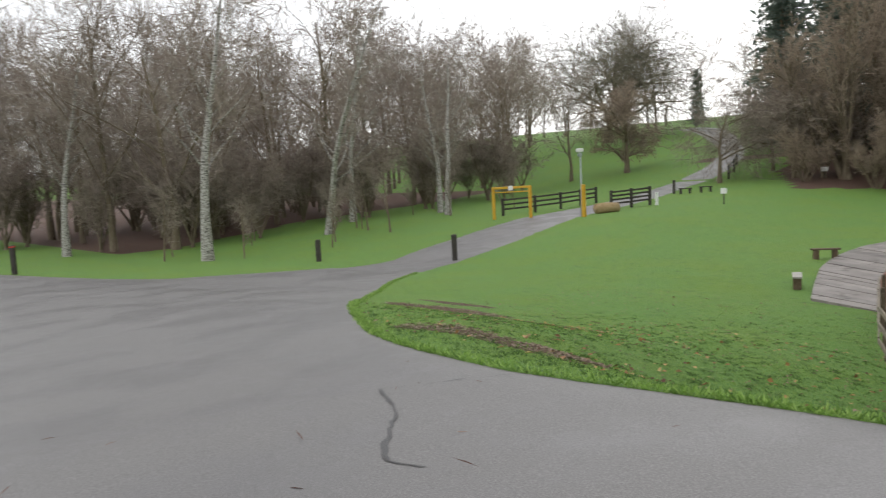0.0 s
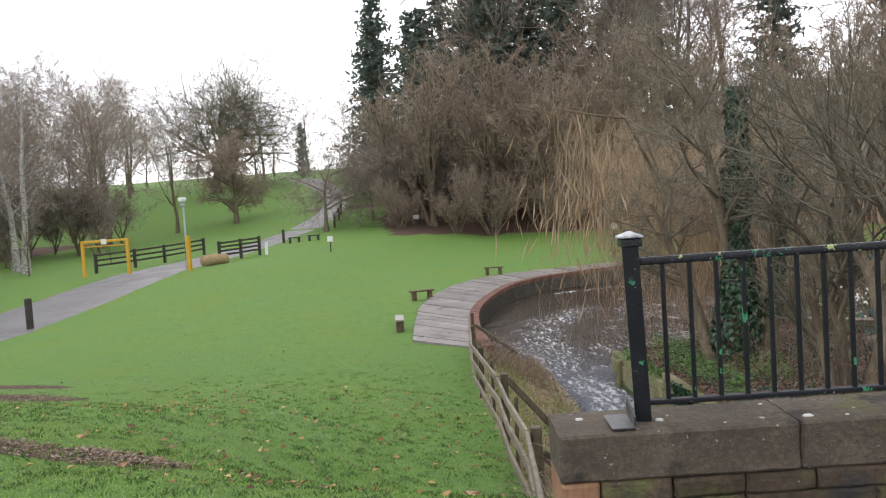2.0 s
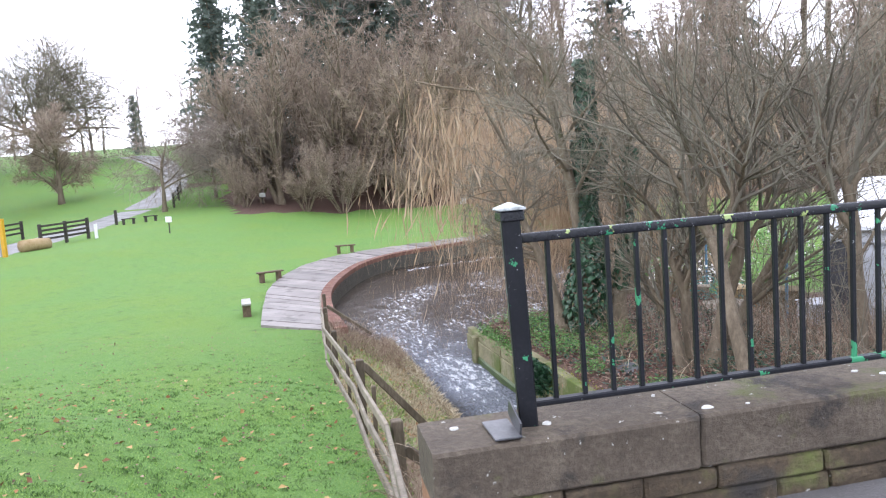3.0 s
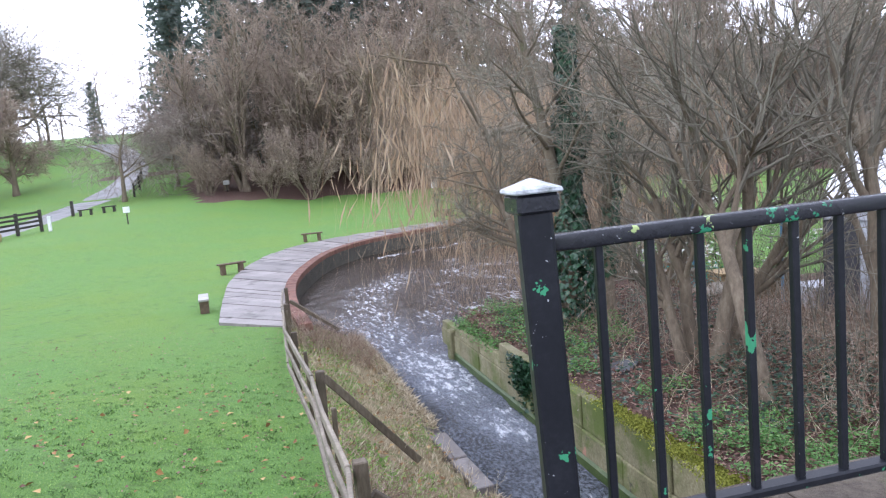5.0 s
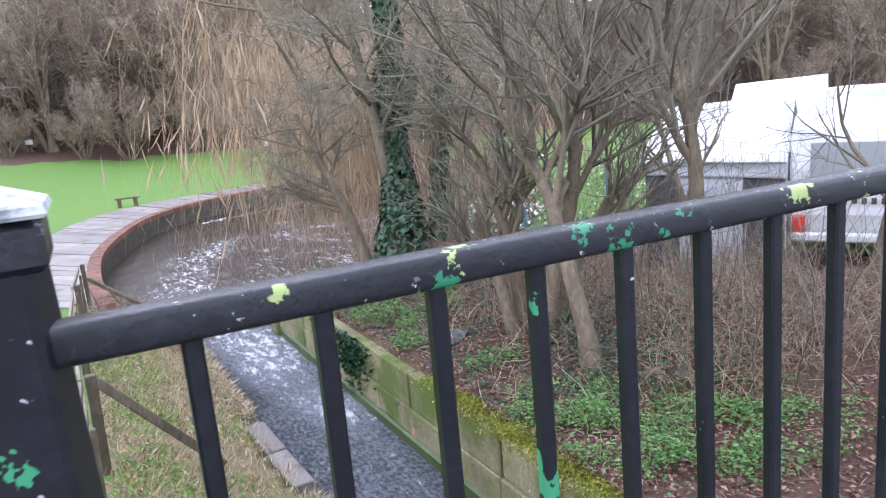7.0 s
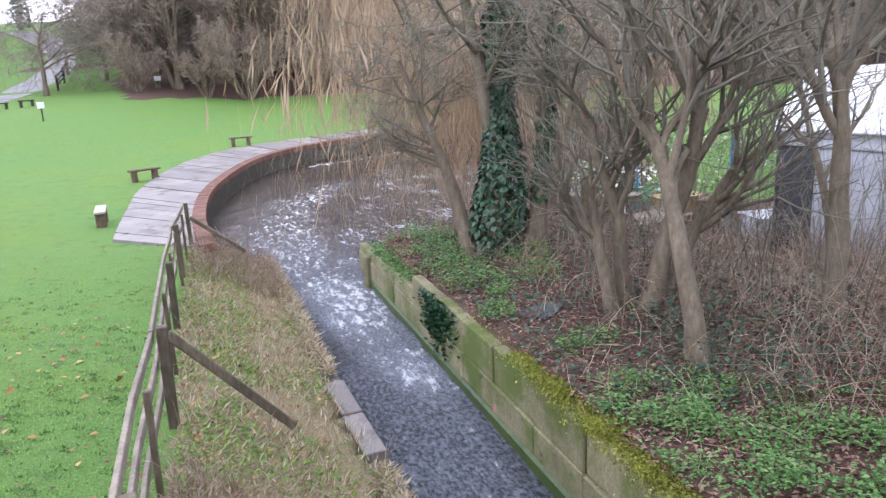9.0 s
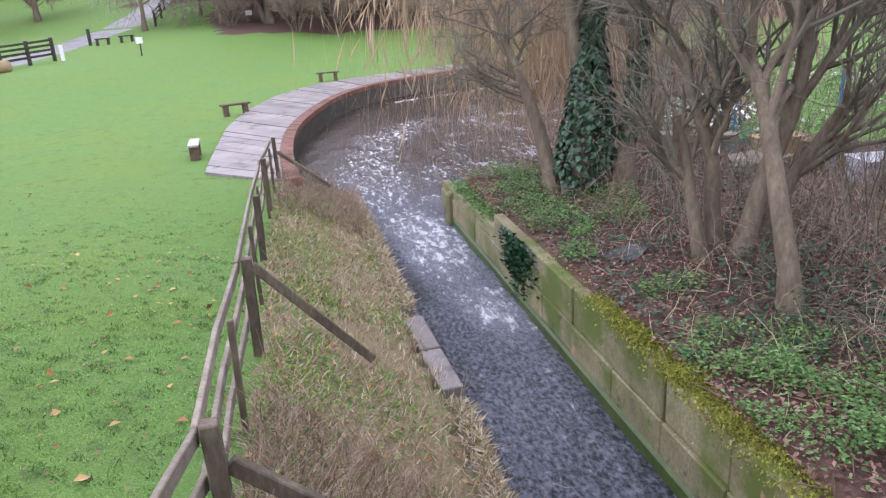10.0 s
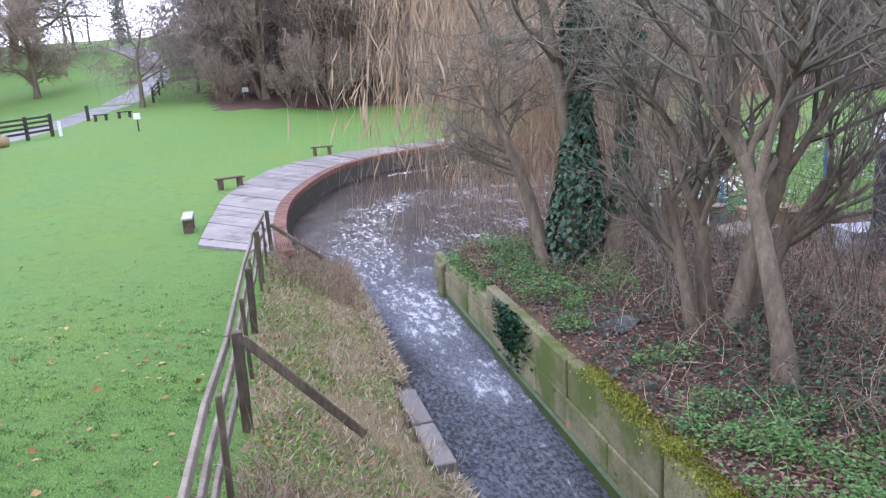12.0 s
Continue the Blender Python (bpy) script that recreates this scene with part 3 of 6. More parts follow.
# pale lichen crusts on the coping
LICHEN = surface("pale_lichen_crust", (0.5, 0.5, 0.46), (0.62, 0.62, 0.58), (0.72, 0.72, 0.69), 9, 60, 0.9, bumps=0.6, depth=0.004)
for k in range(14):
    lx, ly, r = rng.uniform(0.05, 3.2), rng.uniform(0.03, 0.3), rng.uniform(0.005, 0.012) * (2.0 if k % 4 == 0 else 1)
    m = Mesh()
    ring = [(lx + r * (1 + 0.9 * noise.noise(Vector((math.cos(a) * 1.7, math.sin(a) * 1.7, k * 3.7)))) * math.cos(a) * 1.5, ly + r * (1 + 0.4 * noise.noise(Vector((math.cos(a) * 2, math.sin(a) * 2, k + 50)))) * math.sin(a)) for a in np.linspace(0, 6.283, 13)[:-1]]
    m.add([lean @ Vector((a, b, 0.502)) for a, b in ring] + [lean @ Vector((lx + (a - lx) * 0.85, ly + (b - ly) * 0.85, 0.5125)) for a, b in ring],
          [tuple(range(12, 24))] + [(a, (a + 1) % 12, (a + 1) % 12 + 12, a + 12) for a in range(12)])
    part("lichen", m, LICHEN, parapet, "pale lichen crust")

# ---- iron railing on the parapet ----
PX, PY = 0.381, 0.178
RAIL_Z = 1.2145
square = Matrix.Translation((PX, 0, RAIL_Z)) @ Matrix.Rotation(-math.atan(SLOPE), 4, "Y") @ Matrix.Translation((-PX, 0, -RAIL_Z))
railing = thing("railing", PARAPET @ square, "black painted iron railing with chipped green paint on the parapet", "railing")
m = Mesh()
m.beam((PX + 0.02, PY - 0.004, 0.5), (PX, PY, 1.295), 0.07, 0.07, 0.006)
post = part("post", m, IRON, railing)
m = Mesh()
m.box(at(PX, PY, 1.301), 0.09, 0.09, 0.04, 0.006)
part("cap_collar", m, IRON_RAIL, post, "collar with chipped green paint")
m = Mesh()
h = 0.05
ring = lambda r, z: [(PX + a * r, PY + b * r, z) for a, b in ((-1, -1), (1, -1), (1, 1), (-1, 1))]
m.add(ring(h - 0.002, 1.322) + ring(h, 1.325) + ring(h - 0.002, 1.331) + ring(0.006, 1.3495) + [(PX, PY, 1.3505)],
      [(3, 2, 1, 0)] + [(4 * k + a, 4 * k + (a + 1) % 4, 4 * k + 4 + (a + 1) % 4, 4 * k + 4 + a) for k in range(3) for a in range(4)] + [(12, 13, 16), (13, 14, 16), (14, 15, 16), (15, 12, 16)])
part("cap", m, CAP, post, "worn white pyramid cap")
m = Mesh()
prof = [(0.021 * math.copysign(abs(math.cos(a)) ** 0.45, math.cos(a)), 0.018 * math.copysign(abs(math.sin(a)) ** 0.45, math.sin(a))) for a in np.linspace(0, 2 * math.pi, 25)[:-1]]
cuts = [PX + 0.03 + (9.0 - PX - 0.03) * k / 120 for k in range(121)]
m.add([(x, PY + a * (1 + 0.03 * noise.noise(Vector((x * 30, b * 90, 2)))), RAIL_Z + b * (1 + 0.04 * noise.noise(Vector((x * 22, a * 90, 7))))) for x in cuts for a, b in prof],
      [(k * 24 + a, k * 24 + (a + 1) % 24, (k + 1) * 24 + (a + 1) % 24, (k + 1) * 24 + a) for k in range(120) for a in range(24)] + [tuple(range(24)), tuple(2880 + a for a in reversed(range(24)))])
part("top_rail", m, IRON_RAIL, railing, "rail with chipped green paint", True).data.flip_normals()
m = Mesh()
m.beam((PX + 0.03, PY, 0.585), (9.0, PY, 0.585), 0.042, 0.022, 0.005)
part("bottom_rail", m, IRON, railing)
x = 0.518
while x < 8.9:
    m = Mesh()
    lo, hi = 0.592, RAIL_Z - 0.014
    m.box(at(x, PY, (lo + hi) / 2), 0.0185, 0.0185, hi - lo, 0.003)
    part("baluster", m, IRON, railing)
    x += 0.1176
for k in range(1, 4):
    xx = 0.518 + 0.1176 * (20 * k) + 0.0588
    m = Mesh()
    m.box(at(xx, PY, 0.87), 0.04, 0.04, 0.7, 0.006)
    part("stanchion", m, IRON, railing)
GALV = surface("galvanised_plate", (0.07, 0.073, 0.078), (0.12, 0.122, 0.126), (0.19, 0.19, 0.196), 8, 60, 0.4, 0.7, 0.2, 0.002)
m = Mesh()
m.box(at(PX - 0.10, 0.12, 0.5225), 0.1, 0.2, 0.008, 0.002)
m.beam((PX - 0.052, 0.03, 0.54), (PX - 0.052, 0.17, 0.59), 0.008, 0.07, 0.002)
part("foot_plate", m, GALV, railing, "grey galvanised foot plate")

# ---- retaining wall of the stream ----
retaining = tagged(new("wall_stream"), "mossy concrete slab wall holding the garden bank above the stream", "wall", kind="structure")
dirw = Vector((-0.3625, 1, 0)).normalized()
tw = math.degrees(math.atan2(dirw.y, dirw.x))


def wall_at(s, z, off=0.0):
    """A pose s metres along the stream wall from the bridge, off metres behind its face."""
    p = Vector((stream_right(0.5), 0.5, z)) + dirw * s + Vector((dirw.y, -dirw.x, 0)) * off
    return at(p.x, p.y, p.z, tw)


rng = random.Random(8)
s = 0.0
k = 0
while s < 12.7:
    w = rng.uniform(0.85, 1.25)
    low = s > 9.3
    hi = -1.9 - 0.05 * max(0, s - 10.5) if low else -1.7
    m = Mesh()
    m.box(wall_at(s + w / 2, (hi - 2.12) / 2, 0.075 + rng.uniform(-0.012, 0.012)), w - 0.012, 0.15, hi + 2.12, 0.012)
    part("slab", m, CONCRETE, retaining)
    m = Mesh()
    m.box(wall_at(s + w / 2, -2.29, 0.06 + rng.uniform(-0.008, 0.008)), w - 0.01, 0.16, 0.33, 0.012)
    part("slab", m, CONCRETE, retaining)
    s += w
m = Mesh()
m.box(wall_at(6.35, -2.8, 0.05), 12.75, 0.2, 0.7, 0.03)
part("footing", m, SLIME, retaining, "green algae-covered footing at the waterline")
m = Mesh()
m.box(wall_at(6.4, -2.42, 0.32), 12.6, 0.3, 1.0, 0.03)
part("backing", m, CONCRETE, retaining)
m = Mesh()
strip = []
cuts = np.arange(0.1, 12.65, 0.12)
for s in cuts:
    for off in (0.14, 0.3, 0.5, 0.75):
        p = wall_at(s, 0, off).translation
        base = land(np.array([p.x + 0.5]), np.array([p.y]))[0][0]
        z = (base if base > -2.3 else -1.85) + (0.035 if off < 0.7 else -0.05) + 0.03 * noise.noise(Vector((p.x * 4, p.y * 4, 0)))
        strip.append((p.x, p.y, min(z, (-1.92 if s > 9.3 else -1.725)) if off < 0.2 else z))
m.add(strip, [(i * 4 + j, (i + 1) * 4 + j, (i + 1) * 4 + j + 1, i * 4 + j + 1) for i in range(len(cuts) - 1) for j in range(3)])
edge = part("soil_edge", m, SOIL, retaining, "crumbling soil behind the slabs", True)
if edge.data.polygons[0].normal.z < 0:
    edge.data.flip_normals()
m = Mesh()
m.box(at(-0.35, 12.6, -2.52, 25), 1.0, 0.2, 1.0, 0.03)
part("end_return", m, CONCRETE, retaining)

# ---- brick rim of the pond, dark wall under it, paved walk behind ----
rim_line, out_line = smooth_line(RIM, 0.25), smooth_line(OUTER, 0.25)
rim_wall = tagged(new("wall_pond"), "curved dark stone pond wall with a red brick coping", "wall", kind="structure")
m = Mesh()
for a, c in zip(rim_line[:-1], rim_line[1:]):
    t = (c - a) / np.linalg.norm(c - a)
    nrm = np.array([t[1], -t[0]])
    o = a + nrm * 0.02
    e = c + nrm * 0.02
    m.add([(*o, -3.1), (*e, -3.1), (*e, -2.07), (*o, -2.07), (*(a - nrm * 0.4), -2.07), (*(c - nrm * 0.4), -2.07)], [(3, 2, 1, 0), (5, 2, 3, 4)])
part("lower_wall", m, DARKSTONE, rim_wall)
rng = random.Random(3)
brick = Mesh()
brick.box(Matrix.Identity(4), 0.30, 0.105, 0.16, 0.006)
shared = None
d = np.cumsum(np.r_[0, np.linalg.norm(np.diff(rim_line, axis=0), axis=1)])
for s in np.arange(0.05, min(d[-1], 30.0), 0.115):
    x, y = np.interp(s, d, rim_line[:, 0]), np.interp(s, d, rim_line[:, 1])
    x2, y2 = np.interp(s + 0.1, d, rim_line[:, 0]), np.interp(s + 0.1, d, rim_line[:, 1])
    turn = math.degrees(math.atan2(y2 - y, x2 - x)) + 90
    if shared is None:
        ob = part("brick", brick, BRICK, rim_wall)
        shared = ob.data
    else:
        ob = new("brick", shared)
        ob.parent = rim_wall
    ob.matrix_basis = at(x, y, -2.0 + rng.uniform(-0.006, 0.006), turn + rng.uniform(-1.5, 1.5)) @ at(0.10, 0, 0)
m = Mesh()
for a, c in zip(rim_line[:-1], rim_line[1:]):
    t = (c - a) / np.linalg.norm(c - a)
    nrm = np.array([t[1], -t[0]])
    m.beam((*(a - nrm * 0.1), -2.01), (*(c - nrm * 0.1), -2.01), 0.27, 0.13, 0.01)
part("mortar_bed", m, CONCRETE, rim_wall)
walkway = tagged(new("pavement"), "curved walk of wet stone slabs round the pond", "pavement", kind="structure")
k = 60
s = np.linspace(0, 1, k)
li = np.stack([np.interp(s, np.linspace(0, 1, len(rim_line)), rim_line[:, i]) for i in (0, 1)], -1)
lo = np.stack([np.interp(s, np.linspace(0, 1, len(out_line)), out_line[:, i]) for i in (0, 1)], -1)
rng = random.Random(11)
for i in range(k - 1):
    gap = 0.012
    a0, a1 = li[i] + (lo[i] - li[i]) * 0.1, lo[i]
    b0, b1 = li[i + 1] + (lo[i + 1] - li[i + 1]) * 0.1, lo[i + 1]
    f0, f1 = gap, 1 - gap * 1.5
    q = [a0 + (b0 - a0) * f0, a1 + (b1 - a1) * f0, a1 + (b1 - a1) * f1, a0 + (b0 - a0) * f1]
    lift = -2.02 + rng.uniform(-0.012, 0.014)
    tilt = rng.uniform(-0.008, 0.008)
    m = Mesh()
    m.add([(*p, lift + (tilt if n > 1 else 0)) for n, p in enumerate(q)] + [(*p, lift - 0.35) for p in q],
          [(0, 3, 2, 1), (0, 1, 5, 4), (1, 2, 6, 5), (2, 3, 7, 6), (3, 0, 4, 7), (4, 5, 6, 7)])
    ob = part("slab", m, PAVING, walkway)
    if ob.data.polygons[0].normal.z < 0:
        ob.data.flip_normals()

# ---- concrete edge on the lawn side of the stream ----
edge_wall = tagged(new("kerb_stream"), "broken concrete edge of the stream under moss and dry grass", "kerb", kind="structure")
ys = np.arange(0.6, 14.2, 0.85)
rng = random.Random(21)
for a, c in zip(ys[:-1], ys[1:]):
    m = Mesh()
    j = rng.uniform(-0.03, 0.03)
    sunk = rng.uniform(-0.022, 0.01) if 6.2 < a < 8.2 else rng.uniform(0.04, 0.1)
    m.beam((stream_left(a) - 0.03 + j, a + 0.01, -2.70 - sunk), (stream_left(c) - 0.03 + j, c - 0.01, -2.70 - sunk), 0.24, 0.43 + rng.uniform(-0.03, 0.02), 0.012)
    part("slab", m, PAVING, edge_wall)


# ---- fence between lawn and stream bank ----
fence = thing("fence", at(0, 0, 0), "weathered timber post and rail fence beside the stream bank", "fence")
POSTS = [(-0.66, 2.8, -0.46, 0.115), (-1.14, 4.14, -0.575, 0.055), (-1.6, 5.575, -0.684, 0.115), (-2.1, 6.94, -0.83, 0.055),
         (-2.79, 8.85, -1.03, 0.11), (-3.1, 9.7, -1.12, 0.05), (-3.45, 10.9, -1.12, 0.055), (-3.62, 11.4, -1.10, 0.11), (-4.0, 12.7, -1.2, 0.055), (-4.3, 13.8, -1.21, 0.10)]
rng = random.Random(2)
for x, y, top, w in POSTS:
    m = Mesh()
    foot = height(x - 0.1, y) - 0.15
    m.box(at(x, y, (top + foot) / 2, 18 + rng.uniform(-4, 4)) @ pose(0, 0, 0, rng.uniform(-1.5, 1.5), rng.uniform(-1, 2)), w * 0.78, w * 0.74, top - foot, 0.008)
    part("post", m, WOOD, fence)
for drop in (0.08, 0.36, 0.64):
    for a, c in zip([(0.0, 0.02, 0.03 + drop * 0.3, 0)] + POSTS[:-1], POSTS):
        m = Mesh()
        jz = rng.uniform(-0.012, 0.012)
        m.beam((a[0] - 0.085, a[1], a[2] - drop + jz), (c[0] - 0.085, c[1], c[2] - drop + rng.uniform(-0.012, 0.012)), 0.034, 0.085, 0.006)
        part("rail", m, RAILWOOD, fence, "bleached rail")
for a, c, w in (((-0.62, 2.84, -0.72), (0.05, 3.1, -1.35), 0.1), ((-1.56, 5.6, -0.76), (-0.74, 6.15, -1.93), 0.095), ((-4.25, 13.8, -1.5), (-3.2, 13.6, -2.15), 0.09)):
    m = Mesh()
    m.beam(a, c, w * 0.66, w * 0.85, 0.008)
    part("brace", m, WOOD, fence, "dark slanting brace")


# ---- benches ----
SEAT = surface("wet_bench_plank", (0.2, 0.19, 0.165), (0.33, 0.315, 0.28), (0.45, 0.43, 0.39), 4, 40, 0.45, bumps=0.3, depth=0.004, space="Object", vary=0.15)
LEG = surface("dark_bench_timber", (0.05, 0.035, 0.02), (0.11, 0.075, 0.045), (0.19, 0.14, 0.09), 5, 40, 0.85, space="Object", depth=0.005)
FARWOOD = surface("dark_treated_timber", (0.02, 0.018, 0.014), (0.045, 0.04, 0.032), (0.085, 0.075, 0.06), 4, 20, 0.8, space="Object", vary=0.2)


def bench(x, y, turn, label, plank=None):
    ob = thing("bench", at(x, y, height(x, y) + 0.01, turn), label, "bench", "benches round the pond")
    m = Mesh()
    m.box(at(0, 0, 0.34), 0.95, 0.25, 0.055, 0.01)
    part("seat", m, plank or LEG, ob)
    for s in (-0.31, 0.31):
        m = Mesh()
        m.box(at(s, 0, 0.128), 0.15, 0.22, 0.38, 0.012)
        part("leg", m, LEG, ob)
    return ob


bench(-7.25, 16.45, 112, "low backless timber bench with a wet pale seat on the lawn", SEAT)
bench(-8.75, 22.7, 38, "low backless timber bench on the lawn beside the paved walk")
bench(-8.0, 31.0, 20, "low backless timber bench on the lawn under the willow")
bench(-2.6, 37.6, 15, "low backless timber bench behind the far pond wall")

# ---- bollards, barrier, lamp and fences by the drive ----
RED = surface("red_reflector", (0.5, 0.02, 0.015), (0.65, 0.04, 0.03), (0.7, 0.08, 0.05), 4, 30, 0.3, bumps=0)


def bollard(x, y, tall, label, red=False):
    ob = thing("bollard", at(x, y, height(x, y), 40), label, "bollard", "bollards along the drive")
    m = Mesh()
    m.box(at(0, 0, tall / 2 - 0.05), 0.24, 0.24, tall + 0.1, 0.03)
    part("post", m, FARWOOD, ob)
    if red:
        m = Mesh()
        m.box(at(0, 0, tall - 0.08), 0.26, 0.26, 0.07, 0.02)
        part("reflector", m, RED, ob, "red reflector band")


bollard(-23.3, 18.6, 1.2, "square dark timber bollard at the lawn's edge beside the drive")
bollard(-31.6, 16.7, 1.15, "square dark timber bollard on the far verge of the road")
bollard(-44.5, 5.5, 1.6, "square dark timber bollard with a red reflector band", True)

YELLOW = surface("yellow_paint", (0.5, 0.27, 0.015), (0.62, 0.35, 0.02), (0.68, 0.42, 0.05), 3, 30, 0.45, bumps=0.1, spots=[((0.25, 0.14, 0.03), 5, 0.66, 0.72)])
barrier = thing("height_barrier", at(-31.2, 31.5, height(-31.2, 31.5), 10), "yellow painted steel height barrier on the verge of the drive", "barrier")
for s in (-1.4, 1.4):
    m = Mesh()
    m.box(at(s, 0, 1.0), 0.17, 0.17, 2.15, 0.02)
    part("post", m, YELLOW, barrier)
m = Mesh()
m.beam((-1.5, 0, 2.0), (1.5, 0, 2.06), 0.13, 0.15, 0.02)
part("crossbar", m, YELLOW, barrier)
m = Mesh()
m.beam((-1.4, 0, 1.72), (1.4, 0, 1.78), 0.06, 0.07, 0.01)
part("lower_bar", m, YELLOW, barrier)
WHITE = surface("white_paint", (0.55, 0.55, 0.53), (0.74, 0.74, 0.72), (0.82, 0.82, 0.8), 3, 30, 0.5, bumps=0.1)
m = Mesh()
m.box(at(0, -0.08, 2.0), 0.34, 0.02, 0.3, 0.004)
part("sign", m, WHITE, barrier, "small white height sign")

gate_post = thing("gate_post", at(-25.75, 31.85, height(-25.75, 31.85)), "tall yellow painted gate post beside the drive", "post")
m = Mesh()
m.box(at(0, 0, 0.95), 0.2, 0.2, 2.0, 0.02)
part("post", m, YELLOW, gate_post)
STEEL = surface("grey_painted_steel", (0.22, 0.26, 0.25), (0.32, 0.37, 0.36), (0.42, 0.46, 0.45), 3, 30, 0.45, bumps=0.1)
lamp = thing("street_lamp", at(-26.3, 32.4, height(-26.3, 32.4)), "slim grey street lamp with a white lantern at the gate", "street lamp")
m = Mesh()
m.tube([Vector((0, 0, -0.1)), Vector((0, 0, 1.2)), Vector((0, 0, 3.9))], [0.08, 0.06, 0.045], 8)
part("pole", m, STEEL, lamp, smooth=True)
m = Mesh()
m.box(at(0, -0.05, 4.0), 0.34, 0.4, 0.24, 0.06)
part("lantern", m, WHITE, lamp)
m = Mesh()
m.box(at(0, -0.05, 3.72), 0.2, 0.24, 0.2, 0.04)
part("bracket", m, STEEL, lamp)


def rail_fence(points, rails, tall, label, name="fence"):
    ob = thing(name, at(points[0][0], points[0][1], height(*points[0])), label, "fence")
    ox, oy, oz = points[0][0], points[0][1], height(*points[0])
    for k, (x, y) in enumerate(points):
        m = Mesh()
        z = height(x, y) - oz
        m.box(at(x - ox, y - oy, z + tall / 2 - 0.05), 0.16, 0.16, tall + 0.15, 0.015)
        part("post", m, FARWOOD, ob)
        if k:
            px, py = points[k - 1]
            pz = height(px, py) - oz
            for r in range(rails):
                h = tall * (0.92 - r * 0.8 / rails)
                m = Mesh()
                m.beam((px - ox, py - oy, pz + h), (x - ox, y - oy, z + h), 0.06, 0.12, 0.01)
                part("rail", m, FARWOOD, ob)
    return ob


rail_fence([(-33.9, 33.6), (-33.0, 36.0), (-32.6, 38.4), (-32.6, 40.8), (-32.9, 43.2)], 3, 1.2, "dark timber rail fence along the verge behind the barrier")
rail_fence([(-26.9, 36.4), (-26.4, 38.0), (-26.0, 39.6)], 4, 1.25, "dark timber four-rail gate panel beside the drive", "field_gate")
rail_fence([(-31.6, 62.5), (-33.0, 66.5), (-34.6, 70.5), (-37.0, 75.5)], 3, 1.3, "dark timber rail fence on the bend of the hill drive")
TAN = surface("sawn_log", (0.22, 0.15, 0.07), (0.36, 0.26, 0.13), (0.45, 0.34, 0.2), 3, 20, 0.9)
log = thing("log", at(-26.0, 34.6, height(-26.0, 34.6), 70), "thick sawn tan log lying beside the gate", "log")
m = Mesh()
m.tube([Vector((-0.8, 0, 0.28)), Vector((0, 0.03, 0.3)), Vector((0.8, 0, 0.27))], [0.33, 0.34, 0.31], 12)
part("trunk", m, TAN, log, smooth=True)


def marker(name, x, y, tall, w, material, label, category):
    ob = thing(name, at(x, y, height(x, y), 20), label, category)
    m = Mesh()
    m.box(at(0, 0, tall / 2 - 0.05), w, w, tall + 0.1, 0.015)
    part("post", m, material, ob)
    return ob


def small_sign(x, y, tall, w, h, label):
    ob = marker("sign", x, y, tall, 0.07, FARWOOD, label, "sign")
    m = Mesh()
    m.box(at(0, -0.05, tall - h / 2 + 0.05), w, 0.025, h, 0.005)
    part("plate", m, WHITE, ob, "white plate")


marker("marker_post", -25.3, 39.3, 0.85, 0.17, WHITE, "short white painted marker post on the lawn", "post")
marker("marker_post", -29.9, 49.6, 1.1, 0.2, FARWOOD, "short dark timber post beside the drive", "post")
small_sign(-20.7, 39.4, 0.95, 0.36, 0.34, "small white sign on a short post in the lawn")
small_sign(-3.7, 47.8, 1.35, 0.4, 0.38, "small white sign on a post at the wood's edge")
small_sign(-25.0, 63.4, 2.6, 0.6, 0.4, "white sign board on a post among the trees")
small_sign(-21.5, 58.0, 0.9, 0.5, 0.35, "low white notice on a stake beside the wood")
for x, y in ((-28.6, 49.0), (-27.4, 50.0)):
    ob = thing("bench", at(x, y, height(x, y), 40), "small dark timber bench beside the drive", "bench")
    m = Mesh()
    m.box(at(0, 0, 0.42), 1.0, 0.3, 0.07, 0.01)
    part("seat", m, FARWOOD, ob)
    for s in (-0.35, 0.35):
        m = Mesh()
        m.box(at(s, 0, 0.17), 0.16, 0.26, 0.46, 0.012)
        part("leg", m, FARWOOD, ob)

# ---- garden beyond the stream: awning, caravan, lattice and clutter ----
CANVAS = surface("white_awning_canvas", (0.62, 0.64, 0.66), (0.74, 0.76, 0.78), (0.8, 0.82, 0.84), 1.5, 20, 0.55, bumps=0.1, depth=0.01)
GREYCANVAS = surface("grey_awning_canvas", (0.40, 0.42, 0.45), (0.52, 0.54, 0.57), (0.6, 0.62, 0.65), 1.5, 15, 0.7, bumps=0.15, depth=0.01)
DARKCANVAS = surface("charcoal_awning_canvas", (0.035, 0.035, 0.038), (0.06, 0.06, 0.065), (0.09, 0.09, 0.1), 1.5, 20, 0.75, bumps=0.1)
VAN = surface("off_white_caravan_panel", (0.55, 0.56, 0.56), (0.66, 0.67, 0.67), (0.72, 0.73, 0.73), 0.8, 25, 0.35, bumps=0.05, spots=[((0.4, 0.41, 0.38), 1.2, 0.6, 0.8)])
gz = height(6.5, 11.0)
u = Vector((1.77, -1.3, 0)).normalized()
v = Vector((-u.y, u.x, 0))
A0 = Vector((5.8, 11.3, gz))


def aw(s, t, z):
    return A0 + u * s + v * t + Vector((0, 0, z))


awning = thing("caravan_awning", at(0, 0, 0), "large white and grey caravan awning pitched in the garden", "awning")


